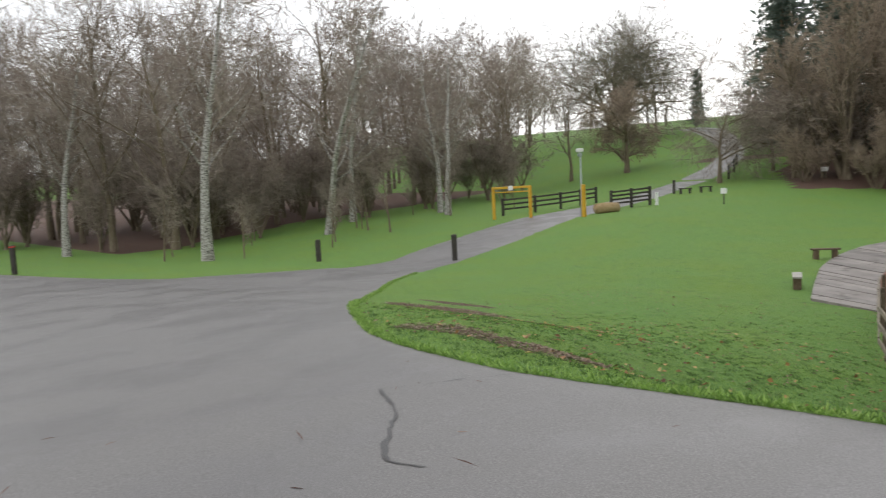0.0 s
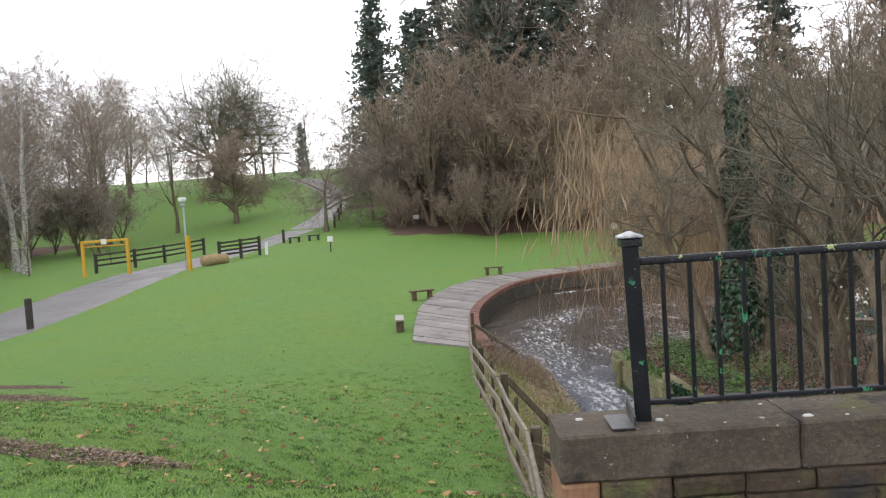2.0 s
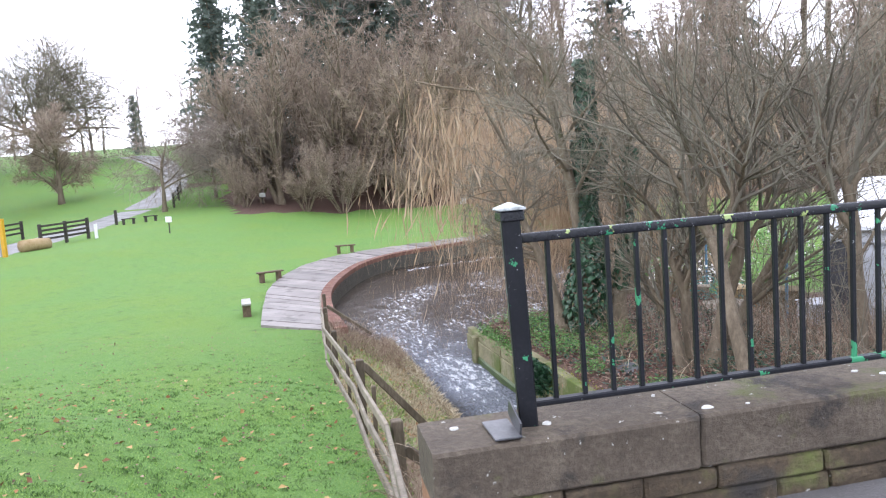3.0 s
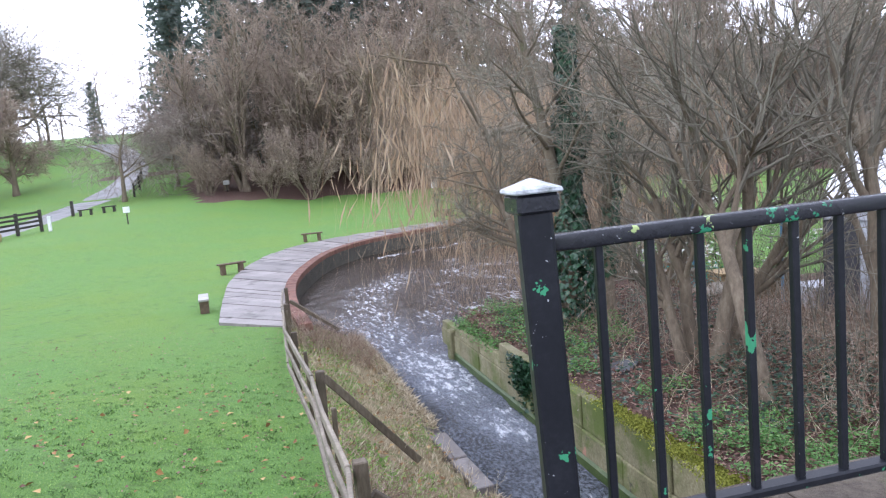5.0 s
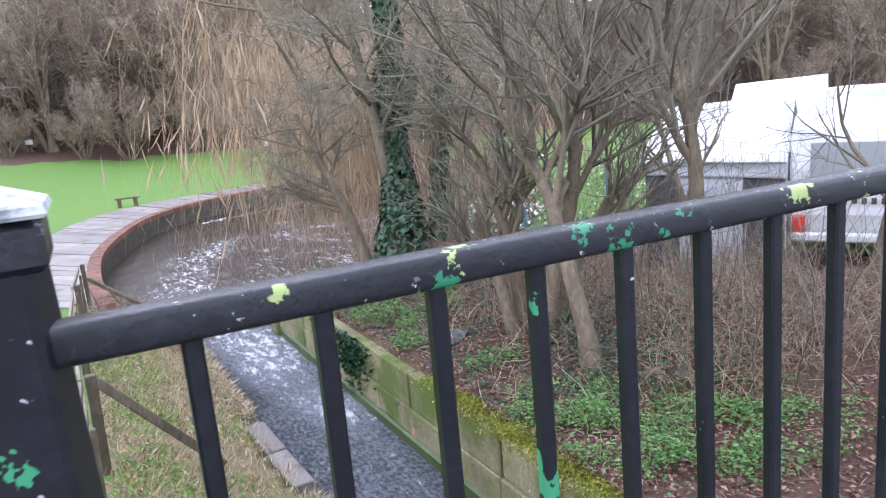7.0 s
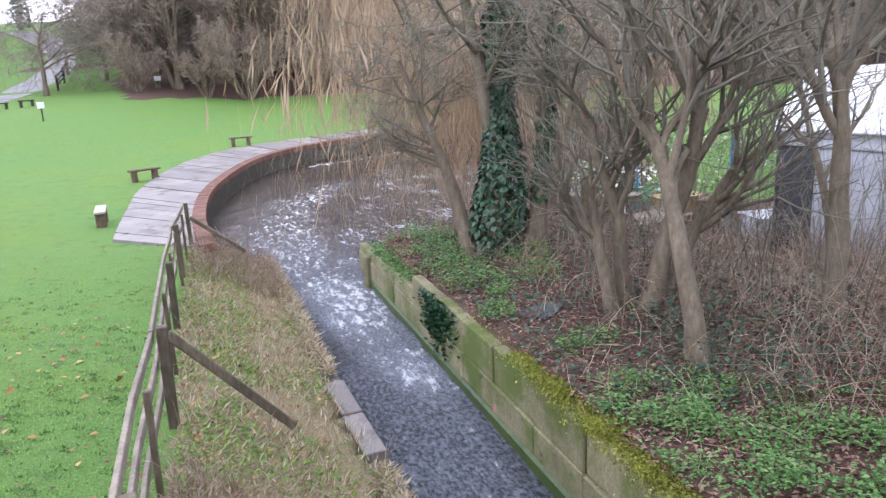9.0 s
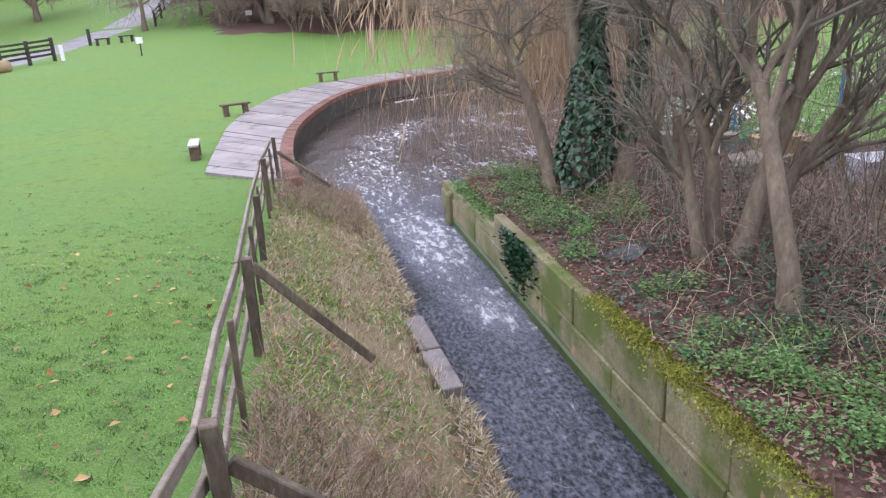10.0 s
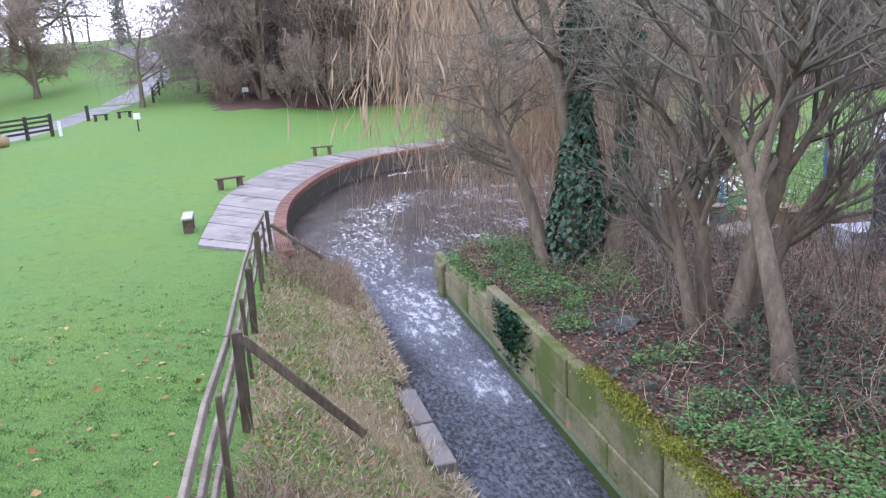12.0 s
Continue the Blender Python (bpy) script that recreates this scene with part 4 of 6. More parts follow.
def panel(quad, material, name, label="", thick=0.03):
    """A canvas panel with thickness and a slight sag."""
    m = Mesh()
    q = [Vector(p) for p in quad]
    nrm = (q[1] - q[0]).cross(q[3] - q[0]).normalized() * thick
    k = 7
    pts = []
    for i in range(k):
        for j in range(k):
            a, c = i / (k - 1), j / (k - 1)
            p = (q[0] * (1 - a) + q[1] * a) * (1 - c) + (q[3] * (1 - a) + q[2] * a) * c
            pts.append(p - nrm * 1.8 * math.sin(math.pi * a) * math.sin(math.pi * c))
    n = len(pts)
    pts += [p - nrm for p in pts]
    faces = [(i * k + j, (i + 1) * k + j, (i + 1) * k + j + 1, i * k + j + 1) for i in range(k - 1) for j in range(k - 1)]
    faces += [tuple(n + a for a in reversed(face)) for face in faces]
    rim = [i for i in range(k)] + [i * k + k - 1 for i in range(1, k)] + [(k - 1) * k + j for j in range(k - 2, -1, -1)] + [i * k for i in range(k - 2, 0, -1)]
    faces += [(a, c, c + n, a + n) for a, c in zip(rim, rim[1:] + rim[:1])]
    m.add(pts, faces)
    return part(name, m, material, awning, label, True)


W, D = 2.2, 3.4
panel([aw(0, 0, 0), aw(0.55, 0, 0), aw(0.55, 0, 1.72), aw(0, 0, 1.75)], DARKCANVAS, "wall_panel", "charcoal wall panel")
panel([aw(0.55, 0, 0), aw(1.55, 0, 0), aw(1.55, 0, 1.68), aw(0.55, 0, 1.72)], GREYCANVAS, "wall_panel", "pale grey wall panel")
panel([aw(1.55, 0, 0), aw(W, 0, 0), aw(W, 0, 1.65), aw(1.55, 0, 1.68)], DARKCANVAS, "wall_panel", "charcoal wall panel")
panel([aw(0, D, 0), aw(0, 0, 0), aw(0, 0, 1.75), aw(0, D, 1.9)], DARKCANVAS, "wall_panel", "charcoal wall panel")
panel([aw(0, -0.03, 1.72), aw(W, -0.03, 1.62), aw(W, -0.03, 1.9), aw(0, -0.03, 1.96)], GREYCANVAS, "valance", "grey valance")
panel([aw(-0.08, -0.06, 1.95), aw(W, -0.06, 1.9), aw(W, 1.9, 2.85), aw(-0.08, 1.9, 2.75)], CANVAS, "roof", "white roof sheet")
panel([aw(W, 3.9, 2.0), aw(-0.08, 3.9, 2.0), aw(-0.08, 1.9, 2.75), aw(W, 1.9, 2.85)], CANVAS, "roof", "white roof sheet")
panel([aw(W, 0, 0), aw(W, D, 0), aw(W, D, 2.0), aw(W, 0, 1.9)], GREYCANVAS, "wall_panel", "grey side wall")


def caravan(m, label):
    ob = thing("caravan", m, label, "caravan")
    ln, wd, ht = 5.4, 2.2, 2.45
    prof = [(0.15, 0.45), (0.0, 0.9), (0.05, 1.6), (0.25, 2.2), (0.7, ht), (ln - 0.9, ht), (ln - 0.3, 2.1), (ln, 1.2), (ln - 0.1, 0.5)]
    body = Mesh()
    n = len(prof)
    for s in (-wd / 2, -wd / 2 + 0.06, wd / 2 - 0.06, wd / 2):
        k = 0.05 if abs(s) == wd / 2 else 0.0
        cx, cz = ln / 2, ht / 2 + 0.2
        body.v += [(s, x + (cx - x) * k * 0.4, z + (cz - z) * k * 0.8) for x, z in prof]
    for r in range(3):
        body.f += [(r * n + j, r * n + (j + 1) % n, (r + 1) * n + (j + 1) % n, (r + 1) * n + j) for j in range(n)]
    body.f += [tuple(reversed(range(n))), tuple(3 * n + j for j in range(n))]
    shell = part("body", body, VAN, ob)
    mm = Mesh()
    mm.box(at(0, -0.005, 1.72), 1.6, 0.05, 0.6, 0.02)
    win = part("window", mm, SKYGLASS, ob, "rear window with the sky's reflection as pale grey colour")
    for s in (-0.95, 0.95):
        mm = Mesh()
        mm.box(at(s, 0.0, 0.72), 0.18, 0.12, 0.36, 0.03)
        part("tail_light", mm, RED, ob, "red tail light")
    mm = Mesh()
    mm.box(at(0, -0.02, 0.55), 2.1, 0.14, 0.14, 0.03)
    part("bumper", mm, VAN, ob)
    for k in range(8):
        mm = Mesh()
        mm.box(at(-0.45 + k * 0.13, -0.012, 1.12), 0.07, 0.02, 0.09, 0.004)
        part("letter_bar", mm, FARWOOD, ob)
    for s in (-0.95, 0.95):
        mm = Mesh()
        mm.tube([Vector((s - 0.08, 2.6, 0.3)), Vector((s + 0.08, 2.6, 0.3))], [0.31, 0.31], 20)
        wheel = part("wheel", mm, FARWOOD, ob)
        mm = Mesh()
        mm.tube([Vector((s - 0.09, 2.6, 0.3)), Vector((s + 0.09, 2.6, 0.3))], [0.19, 0.19], 16)
        part("rim", mm, GALV, wheel)
    return ob


# Window acrylic: its pale grey stands for the reflected sky.
SKYGLASS, gn, gb = base_material("acrylic_window_sky_tone", 0.12)
gb.inputs["Base Color"].default_value = (0.36, 0.38, 0.39, 1)
caravan(at(8.45, 9.3, height(8.6, 9.6) - 0.02, -40), "white touring caravan with red tail lights in the garden")
caravan(at(13.0, 17.5, height(13, 17) - 0.02, -60), "white touring caravan parked further back in the garden")
ob = awning2 = copy_thing(awning, at(5.0, 6.2, 0.2))
tagged(awning2, "white caravan awning pitched further back in the garden")

LATT = surface("brown_lattice_wood", (0.07, 0.05, 0.025), (0.14, 0.1, 0.05), (0.22, 0.17, 0.09), 5, 30, 0.85, bumps=0.3)
lat = thing("lattice_panel", at(2.92, 11.5, height(3.1, 11.1), -62), "brown wooden lattice fence panel at the garden's edge", "fence")
m = Mesh()
m.box(at(-0.03, 0, 0.42), 0.1, 0.1, 0.95, 0.01)
part("post", m, LATT, lat)
for z in (0.06, 0.42, 0.76):
    m = Mesh()
    m.beam((0, 0, z), (0.95, 0, z - 0.03), 0.04, 0.05, 0.004)
    part("rail", m, LATT, lat)
for k in range(14):
    for s in (-1, 1):
        x0 = k * 0.12 - 0.35
        a, c = (x0, 0.42), (x0 + 0.34, 0.76)
        if s < 0:
            a, c = (x0, 0.76), (x0 + 0.34, 0.42)
        if a[0] < 0 or c[0] > 0.95:
            continue
        m = Mesh()
        m.beam((a[0], 0.012 * s, a[1]), (c[0], 0.012 * s, c[1]), 0.008, 0.025, 0.002)
        part("slat", m, LATT, lat)
pole = thing("cane", at(3.33, 10.68, height(3.33, 10.68) - 0.05), "thin white garden cane standing in the soil", "cane")
m = Mesh()
m.tube([Vector((0, 0, 0)), Vector((0.02, 0.02, 0.88))], [0.018, 0.016], 6)
part("stick", m, WHITE, pole)
BLUE = surface("blue_steel_pole", (0.05, 0.12, 0.2), (0.09, 0.2, 0.3), (0.15, 0.28, 0.38), 3, 30, 0.5)
NET = surface("teal_garden_netting", (0.03, 0.2, 0.18), (0.06, 0.32, 0.29), (0.12, 0.42, 0.4), 3, 30, 0.6)
for x, y, h in ((5.6, 12.6, 1.9), (4.6, 15.0, 1.7)):
    ob = thing("pole", at(x, y, height(x, y) - 0.1), "slim blue steel pole in the garden", "pole")
    m = Mesh()
    m.tube([Vector((0, 0, 0)), Vector((0, 0, h))], [0.03, 0.028], 8)
    part("tube", m, BLUE, ob)
for x, y, h in ((4.35, 17.6, 1.35), (5.9, 17.9, 1.5), (4.9, 20.6, 1.6), (3.9, 15.8, 1.0), (6.4, 21.0, 1.3)):
    ob = thing("garden_light", at(x, y, height(x, y) - 0.05), "white globe garden light on a thin dark stake", "lamp", "garden lights")
    m = Mesh()
    m.tube([Vector((0, 0, 0)), Vector((0, 0, h))], [0.02, 0.015], 6)
    part("stake", m, FARWOOD, ob)
    m = Mesh()
    m.tube([Vector((0, 0, h + d)) for d in (-0.01, 0.04, 0.1, 0.16, 0.2)], [0.04, 0.09, 0.11, 0.08, 0.02], 10)
    part("globe", m, WHITE, ob, smooth=True)
ob = thing("obelisk", at(5.6, 19.2, height(5.6, 19.2)), "dark metal plant obelisk standing in the garden bed", "plant support")
for sx in (-0.25, 0.25):
    for sy in (-0.25, 0.25):
        m = Mesh()
        m.tube([Vector((sx, sy, -0.05)), Vector((sx * 0.8, sy * 0.8, 1.5))], [0.02, 0.018], 5)
        part("leg", m, FARWOOD, ob)
for z in (0.4, 0.9, 1.4):
    for s in (-1, 1):
        for a in (0, 1):
            m = Mesh()
            e = 0.25 - 0.03 * z
            p, q = ((-e, s * e, z), (e, s * e, z)) if a else ((s * e, -e, z), (s * e, e, z))
            m.beam(p, q, 0.02, 0.02, 0.003)
            part("bar", m, FARWOOD, ob)
rng = random.Random(4)
for x, y, w, d, h, t, mt, name, label in ((5.0, 13.6, 0.9, 0.5, 0.45, 20, TAN, "wheelbarrow_tray", "tan plastic tub standing on the garden soil"), (5.7, 13.2, 0.8, 0.6, 0.5, -20, LATT, "crate", "brown wooden crate on the garden soil"),
                                          (4.3, 12.6, 1.2, 0.7, 0.1, 35, RAILWOOD, "pallet", "grey wooden pallet lying on the soil"), (6.2, 12.2, 0.9, 0.6, 0.4, 10, GREYCANVAS, "storage_box", "grey plastic storage box beside the awning"),
                                          (3.6, 13.6, 1.4, 0.3, 0.12, -12, RAILWOOD, "sleeper", "pale timber sleeper edging the garden bed"), (4.9, 10.9, 1.3, 0.15, 0.1, -30, RAILWOOD, "plank", "pale plank lying in the brambles")):
    ob = thing(name, at(x, y, height(x, y), t), label, name.split("_")[0])
    m = Mesh()
    m.box(at(0, 0, h / 2), w, d, h, 0.03)
    body = part("body", m, mt, ob)
    m = Mesh()
    m.box(at(0, 0, h + 0.015), w * 1.04, d * 1.06, 0.03, 0.008)
    part("rim", m, mt, ob)
net = thing("garden_netting", at(0, 0, 0), "teal plastic netting heaped over the garden bed", "netting")
m = Mesh()
for k in range(500):
    x, y = rng.uniform(3.6, 6.2), rng.uniform(13.0, 15.2)
    z = height(x, y) + rng.uniform(0.02, 0.55) * math.exp(-((x - 4.9) ** 2 + (y - 14) ** 2) / 1.2)
    a = Vector((x, y, z))
    d = Vector((rng.uniform(-1, 1), rng.uniform(-1, 1), rng.uniform(-0.4, 0.4))) * 0.22
    m.tube([a, a + d * 0.5 + Vector((0, 0, 0.03)), a + d], [0.006, 0.006, 0.006], 3, False)
tagged(part("strands", m, NET, net), kind="stuff")
slate = thing("slate", at(1.78, 8.1, height(1.78, 8.1) + 0.03, 25) @ pose(0, 0, 0, 6, -5), "broken grey slate lying on leaf litter", "slate")
m = Mesh()
m.add([(-0.28, -0.12, 0), (0.05, -0.2, 0), (0.3, -0.02, 0), (0.18, 0.16, 0), (-0.2, 0.14, 0), (-0.28, -0.12, 0.035), (0.05, -0.2, 0.04), (0.3, -0.02, 0.035), (0.18, 0.16, 0.035), (-0.2, 0.14, 0.03)],
      [(4, 3, 2, 1, 0), (5, 6, 7, 8, 9), (0, 1, 6, 5), (1, 2, 7, 6), (2, 3, 8, 7), (3, 4, 9, 8), (4, 0, 5, 9)])
part("piece", m, GALV, slate)

# ---- tarred joint in the road ----
TAR = surface("tar_seam", (0.012, 0.012, 0.012), (0.025, 0.025, 0.025), (0.05, 0.05, 0.048), 3, 60, 0.35, depth=0.004)
seam = tagged(new("road_seam"), "wavy black tar seam in the tarmac", "seam", kind="structure")
rng = random.Random(6)
for line in (((-3.07, -1.55), (-2.6, -1.8), (-2.3, -2.08), (-1.95, -2.4), (-1.7, -2.36)), ((-3.07, -1.55), (-2.85, -1.2), (-2.55, -0.72))):
    pts = smooth_line(line, 0.06)
    m = Mesh()
    top = []
    for x, y in pts:
        j = rng.uniform(-0.02, 0.02)
        w = 0.006 + 0.014 * noise.noise(Vector((x * 4, y * 4, 0))) + rng.uniform(0, 0.004)
        z = float(open_ground(np.array([x]), np.array([y]))[0]) + 0.0395
        top += [(x + j - w, y - w, z), (x + j + w, y + w, z)]
    m.add(top, [(2 * i, 2 * i + 1, 2 * i + 3, 2 * i + 2) for i in range(len(pts) - 1)])
    ob = part("seam", m, TAR, seam)
    if ob.data.polygons[0].normal.z < 0:
        ob.data.flip_normals()


# ---- trees ----
BARK = surface("grey_brown_bark", (0.075, 0.058, 0.038), (0.165, 0.13, 0.086), (0.28, 0.235, 0.165), 4, 25, 0.9, bumps=0.9, depth=0.02, space="Object", stretch=(1, 1, 0.3),
               spots=[((0.09, 0.10, 0.04), 1.6, 0.58, 0.75)])
TWIG = leafy("bare_brown_twigs", (0.2, 0.16, 0.13), (0.31, 0.26, 0.215), (0.42, 0.36, 0.31), 0.9, 0.45)
TWIG_RED = leafy("bare_reddish_twigs", (0.24, 0.185, 0.14), (0.35, 0.28, 0.215), (0.46, 0.385, 0.3), 0.9, 0.45)
TWIG_GREY = leafy("lichened_grey_twigs", (0.115, 0.1, 0.072), (0.21, 0.19, 0.142), (0.32, 0.3, 0.23), 0.9, 0.35)
BIRCH, n, b = base_material("birch_bark", 0.7)
bs = noise_of(n, 7, 5, 0.7, "Object", (0.6, 0.6, 2.2))
n.links.new(ramp_mix(n, bs, ((0.38, (0.03, 0.026, 0.022)), (0.47, (0.28, 0.26, 0.23)), (0.62, (0.56, 0.54, 0.5)))), b.inputs["Base Color"])
GOLD = leafy("golden_willow_twigs", (0.3, 0.2, 0.115), (0.42, 0.3, 0.185), (0.52, 0.41, 0.28), 0.7, 0.3)
NEEDLE = leafy("dark_conifer_needles", (0.075, 0.1, 0.08), (0.12, 0.155, 0.125), (0.18, 0.215, 0.175), 0.75, 0.45)
IVY = leafy("ivy_leaves", (0.008, 0.028, 0.012), (0.016, 0.055, 0.022), (0.04, 0.10, 0.045), 0.4)


def side_dir(d, angle, rng):
    """A direction at an angle to d, turned at random about it."""
    ref = Vector((rng.gauss(0, 1), rng.gauss(0, 1), rng.gauss(0, 1)))
    s = (ref - d * ref.dot(d)).normalized()
    return (d * math.cos(angle) + s * math.sin(angle)).normalized()


def twig(mesh, p, d, length, w, rng, droop=0.0):
    """A bent flat twig with a bud end, as three thin triangles."""
    s = side_dir(d, math.pi / 2, rng) * w
    q = p + d * length * 0.55 + Vector((0, 0, -droop * length * 0.3))
    e = q + (side_dir(d, 0.35, rng) + Vector((0, 0, -droop))).normalized() * length * 0.5
    i = len(mesh.v)
    mesh.v += [tuple(p - s), tuple(p + s), tuple(q + s * 0.7), tuple(q - s * 0.7), tuple(e)]
    mesh.f += [(i, i + 1, i + 2, i + 3), (i + 3, i + 2, i + 4)]


def grow(wood, crown, p, d, length, r, level, o, rng):
    """One branch with its children. o: the tree's habit."""
    k = max(2 if level >= 3 else 3, min(7, int(length / o["seg"]) + 2))
    pts, dirs = [p.copy()], [d.copy()]
    for i in range(k - 1):
        wob = o["wobble"] * (0.6 if level == 0 else 1.0)
        d = (d + Vector((rng.gauss(0, wob), rng.gauss(0, wob), rng.gauss(0, wob) * 0.7 + o["lift"] * (0.2 if level else 0.05)))).normalized()
        p = p + d * length / (k - 1)
        pts.append(p.copy())
        dirs.append(d.copy())
    tip = o["tip"] if level == 0 else 0.35
    radii = [r * (1 - (1 - tip) * i / (k - 1)) for i in range(k)]
    if level == 0:
        radii[0] *= 1.35
    (wood if level <= o["wood"] else crown).tube(pts, radii, (8, 6, 4, 3, 3)[min(level, 4)], False)
    if level < o["levels"]:
        count = o["kids"][level]
        for j in range(count):
            t = o["bare"][min(level, 1)] + (1 - o["bare"][min(level, 1)]) * (j + rng.random()) / count
            i = min(int(t * (k - 1)), k - 2)
            f = t * (k - 1) - i
            q = pts[i].lerp(pts[i + 1], f)
            ang = rng.uniform(*o["angle"])
            scale = o["shrink"] * rng.uniform(0.7, 1.15) * (1.15 - 0.5 * t * (level == 0))
            grow(wood, crown, q, side_dir(dirs[i], ang, rng), length * scale, max(radii[i] * o["thin"], 0.006), level + 1, o, rng)
    if level >= o["levels"] - 1:
        for j in range(o["twigs"]):
            t = rng.random()
            i = min(int(t * (k - 1)), k - 2)
            q = pts[i].lerp(pts[i + 1], t * (k - 1) - i)
            twig(crown, q, side_dir(dirs[i], rng.uniform(0.4, 1.1), rng), length * rng.uniform(0.35, 0.8) + 0.1, o["w"], rng, o["droop"])


HABIT = dict(seg=1.2, wobble=0.12, lift=0.25, tip=0.25, wood=1, levels=3, kids=(9, 5, 4), bare=(0.3, 0.2), angle=(0.5, 1.0), shrink=0.5, thin=0.5, twigs=8, w=0.012, droop=0.0)


def bare_tree(name, m, label, seed, tall, r, bark, twig_paint, group="", starts=None, **habit):
    o = dict(HABIT, **habit)
    rng = random.Random(seed)
    wood, crown = Mesh(), Mesh()
    for p, d, s in starts or ((Vector((0, 0, -0.15)), Vector((0, 0, 1)), 1.0),):
        grow(wood, crown, Vector(p), Vector(d).normalized(), tall * s, r * (0.6 + 0.4 * s), 0, o, rng)
    ob = thing(name, m, label, "tree", group)
    part("trunk", wood, bark, ob, smooth=True)
    part("crown", crown, twig_paint, ob)
    return ob


def stand(ob, places, seed, group):
    """Copies of a tree at places (x, y, scale), each turned its own way."""
    rng = random.Random(seed)
    for x, y, s in places:
        copy_thing(ob, at(x, y, height(x, y), rng.uniform(0, 360)) @ Matrix.Diagonal((s, s, s * rng.uniform(0.9, 1.1), 1)))


def conifer(m, seed, tall, label):
    rng = random.Random(seed)
    wood, crown = Mesh(), Mesh()
    wood.tube([Vector((0, 0, -0.2)), Vector((0, 0, tall * 0.5)), Vector((0, 0, tall))], [tall * 0.016, tall * 0.01, 0.02], 7)
    z = tall * 0.04
    while z < tall * 0.99:
        reach = tall * 0.22 * (1 - z / tall) ** 0.5 * rng.uniform(0.65, 1.15) + 0.25
        for j in range(7):
            a = rng.uniform(0, 6.283)
            d = Vector((math.cos(a), math.sin(a), rng.uniform(-0.25, 0.15)))
            L = reach * rng.uniform(0.6, 1.1)
            wood.tube([Vector((0, 0, z)), Vector((0, 0, z)) + d * L], [0.035, 0.008], 3, False)
            for c in range(int(4 + L * 3.2)):
                t = rng.uniform(0.15, 1.0)
                p = Vector((0, 0, z)) + d * L * t + Vector((rng.gauss(0, 0.16), rng.gauss(0, 0.16), rng.gauss(0, 0.1))) * (0.5 + L * 0.25)
                e = Vector((rng.gauss(0, 1), rng.gauss(0, 1), rng.gauss(-0.3, 0.7))).normalized() * rng.uniform(0.4, 0.9)
                s = side_dir(e.normalized(), 1.57, rng) * rng.uniform(0.1, 0.24)
                i = len(crown.v)
                crown.v += [tuple(p - s), tuple(p + s), tuple(p + e)]
                crown.f.append((i, i + 1, i + 2))
        z += tall * 0.022 * rng.uniform(0.8, 1.2)
    ob = thing("conifer", m, label, "tree", "conifers of the wood")
    part("trunk", wood, BARK, ob)
    part("crown", crown, NEEDLE, ob)
    return ob


def spot(x, y, turn=0.0):
    return at(x, y, height(x, y), turn)


rng = random.Random(17)
# Birches by the road
birch_label = "bare silver birch with black-marked white bark on the grass bank"
birch = bare_tree("birch", spot(-40.3, 14.7), birch_label, 31, 18, 0.3, BIRCH, TWIG, "birches by the road", kids=(24, 6, 4), bare=(0.24, 0.2), angle=(0.6, 1.1), shrink=0.27, tip=0.08,
                  thin=0.2, twigs=8, w=0.013, lift=0.3, droop=0.25)
lean_birch = bare_tree("birch", spot(-43.5, 25.5) @ pose(0, 0, 0, 0, 9, 0), "leaning bare silver birch with a dark mossy foot on the bank", 32, 17, 0.28, BIRCH, TWIG, "birches by the road",
                       kids=(20, 6, 4), bare=(0.2, 0.2), angle=(0.5, 1.0), shrink=0.29, tip=0.1, thin=0.26, twigs=8, w=0.013, droop=0.25, wobble=0.16)
stand(birch, [(-41.5, 35.5, 0.85), (-44.5, 37.5, 0.8), (-56, 11.5, 0.9), (-48, 31, 0.85)], 4, "")
# Bare woodland trees, three of them built and then repeated
wood_label = "bare grey-brown woodland tree with dense fine twigs"
oak_a = bare_tree("woodland_tree", spot(-58, 22), wood_label, 41, 11, 0.2, BARK, TWIG, "trees of the left wood", kids=(9, 6, 3), twigs=6, w=0.02, thin=0.42, shrink=0.55, bare=(0.18, 0.15))
oak_b = bare_tree("woodland_tree", spot(-62, 33), wood_label, 42, 12, 0.19, BARK, TWIG, "trees of the left wood", kids=(10, 6, 3), twigs=6, w=0.02, thin=0.42, shrink=0.5, bare=(0.22, 0.15), lift=0.45)
bush = bare_tree("thicket_tree", spot(-52, 19), "bare many-stemmed thicket tree in the wood", 43, 6.0, 0.1, BARK, TWIG, "thicket of the left wood", kids=(7, 5, 3), twigs=5, w=0.024, shrink=0.55, bare=(0.15, 0.15),
                 starts=[((0, 0, -0.1), (0.25, 0.1, 1), 1), ((0.2, 0, -0.1), (-0.3, 0.2, 1), 0.85), ((0, 0.2, -0.1), (0.1, -0.4, 1), 0.9)])
places_a, places_b, places_c = [], [], []
for k in range(46):
    x = rng.uniform(-108, -52)
    y = rng.uniform(9, 72)
    if x > -60 + 0.0 * y and y < 14:
        y += 6
    (places_a if k % 2 else places_b).append((x, y, rng.uniform(1.0, 1.5)))
for k in range(26):
    places_c.append((rng.uniform(-80, -48), rng.uniform(13, 60), rng.uniform(0.7, 1.25)))
places_a += [(rng.uniform(-96, -62), rng.uniform(7, 30), rng.uniform(1.0, 1.5)) for _ in range(12)]
places_c += [(rng.uniform(-80, -60), rng.uniform(8, 26), rng.uniform(1.0, 1.5)) for _ in range(10)]
stand(oak_a, places_a, 5, "")
stand(oak_b, places_b, 6, "")
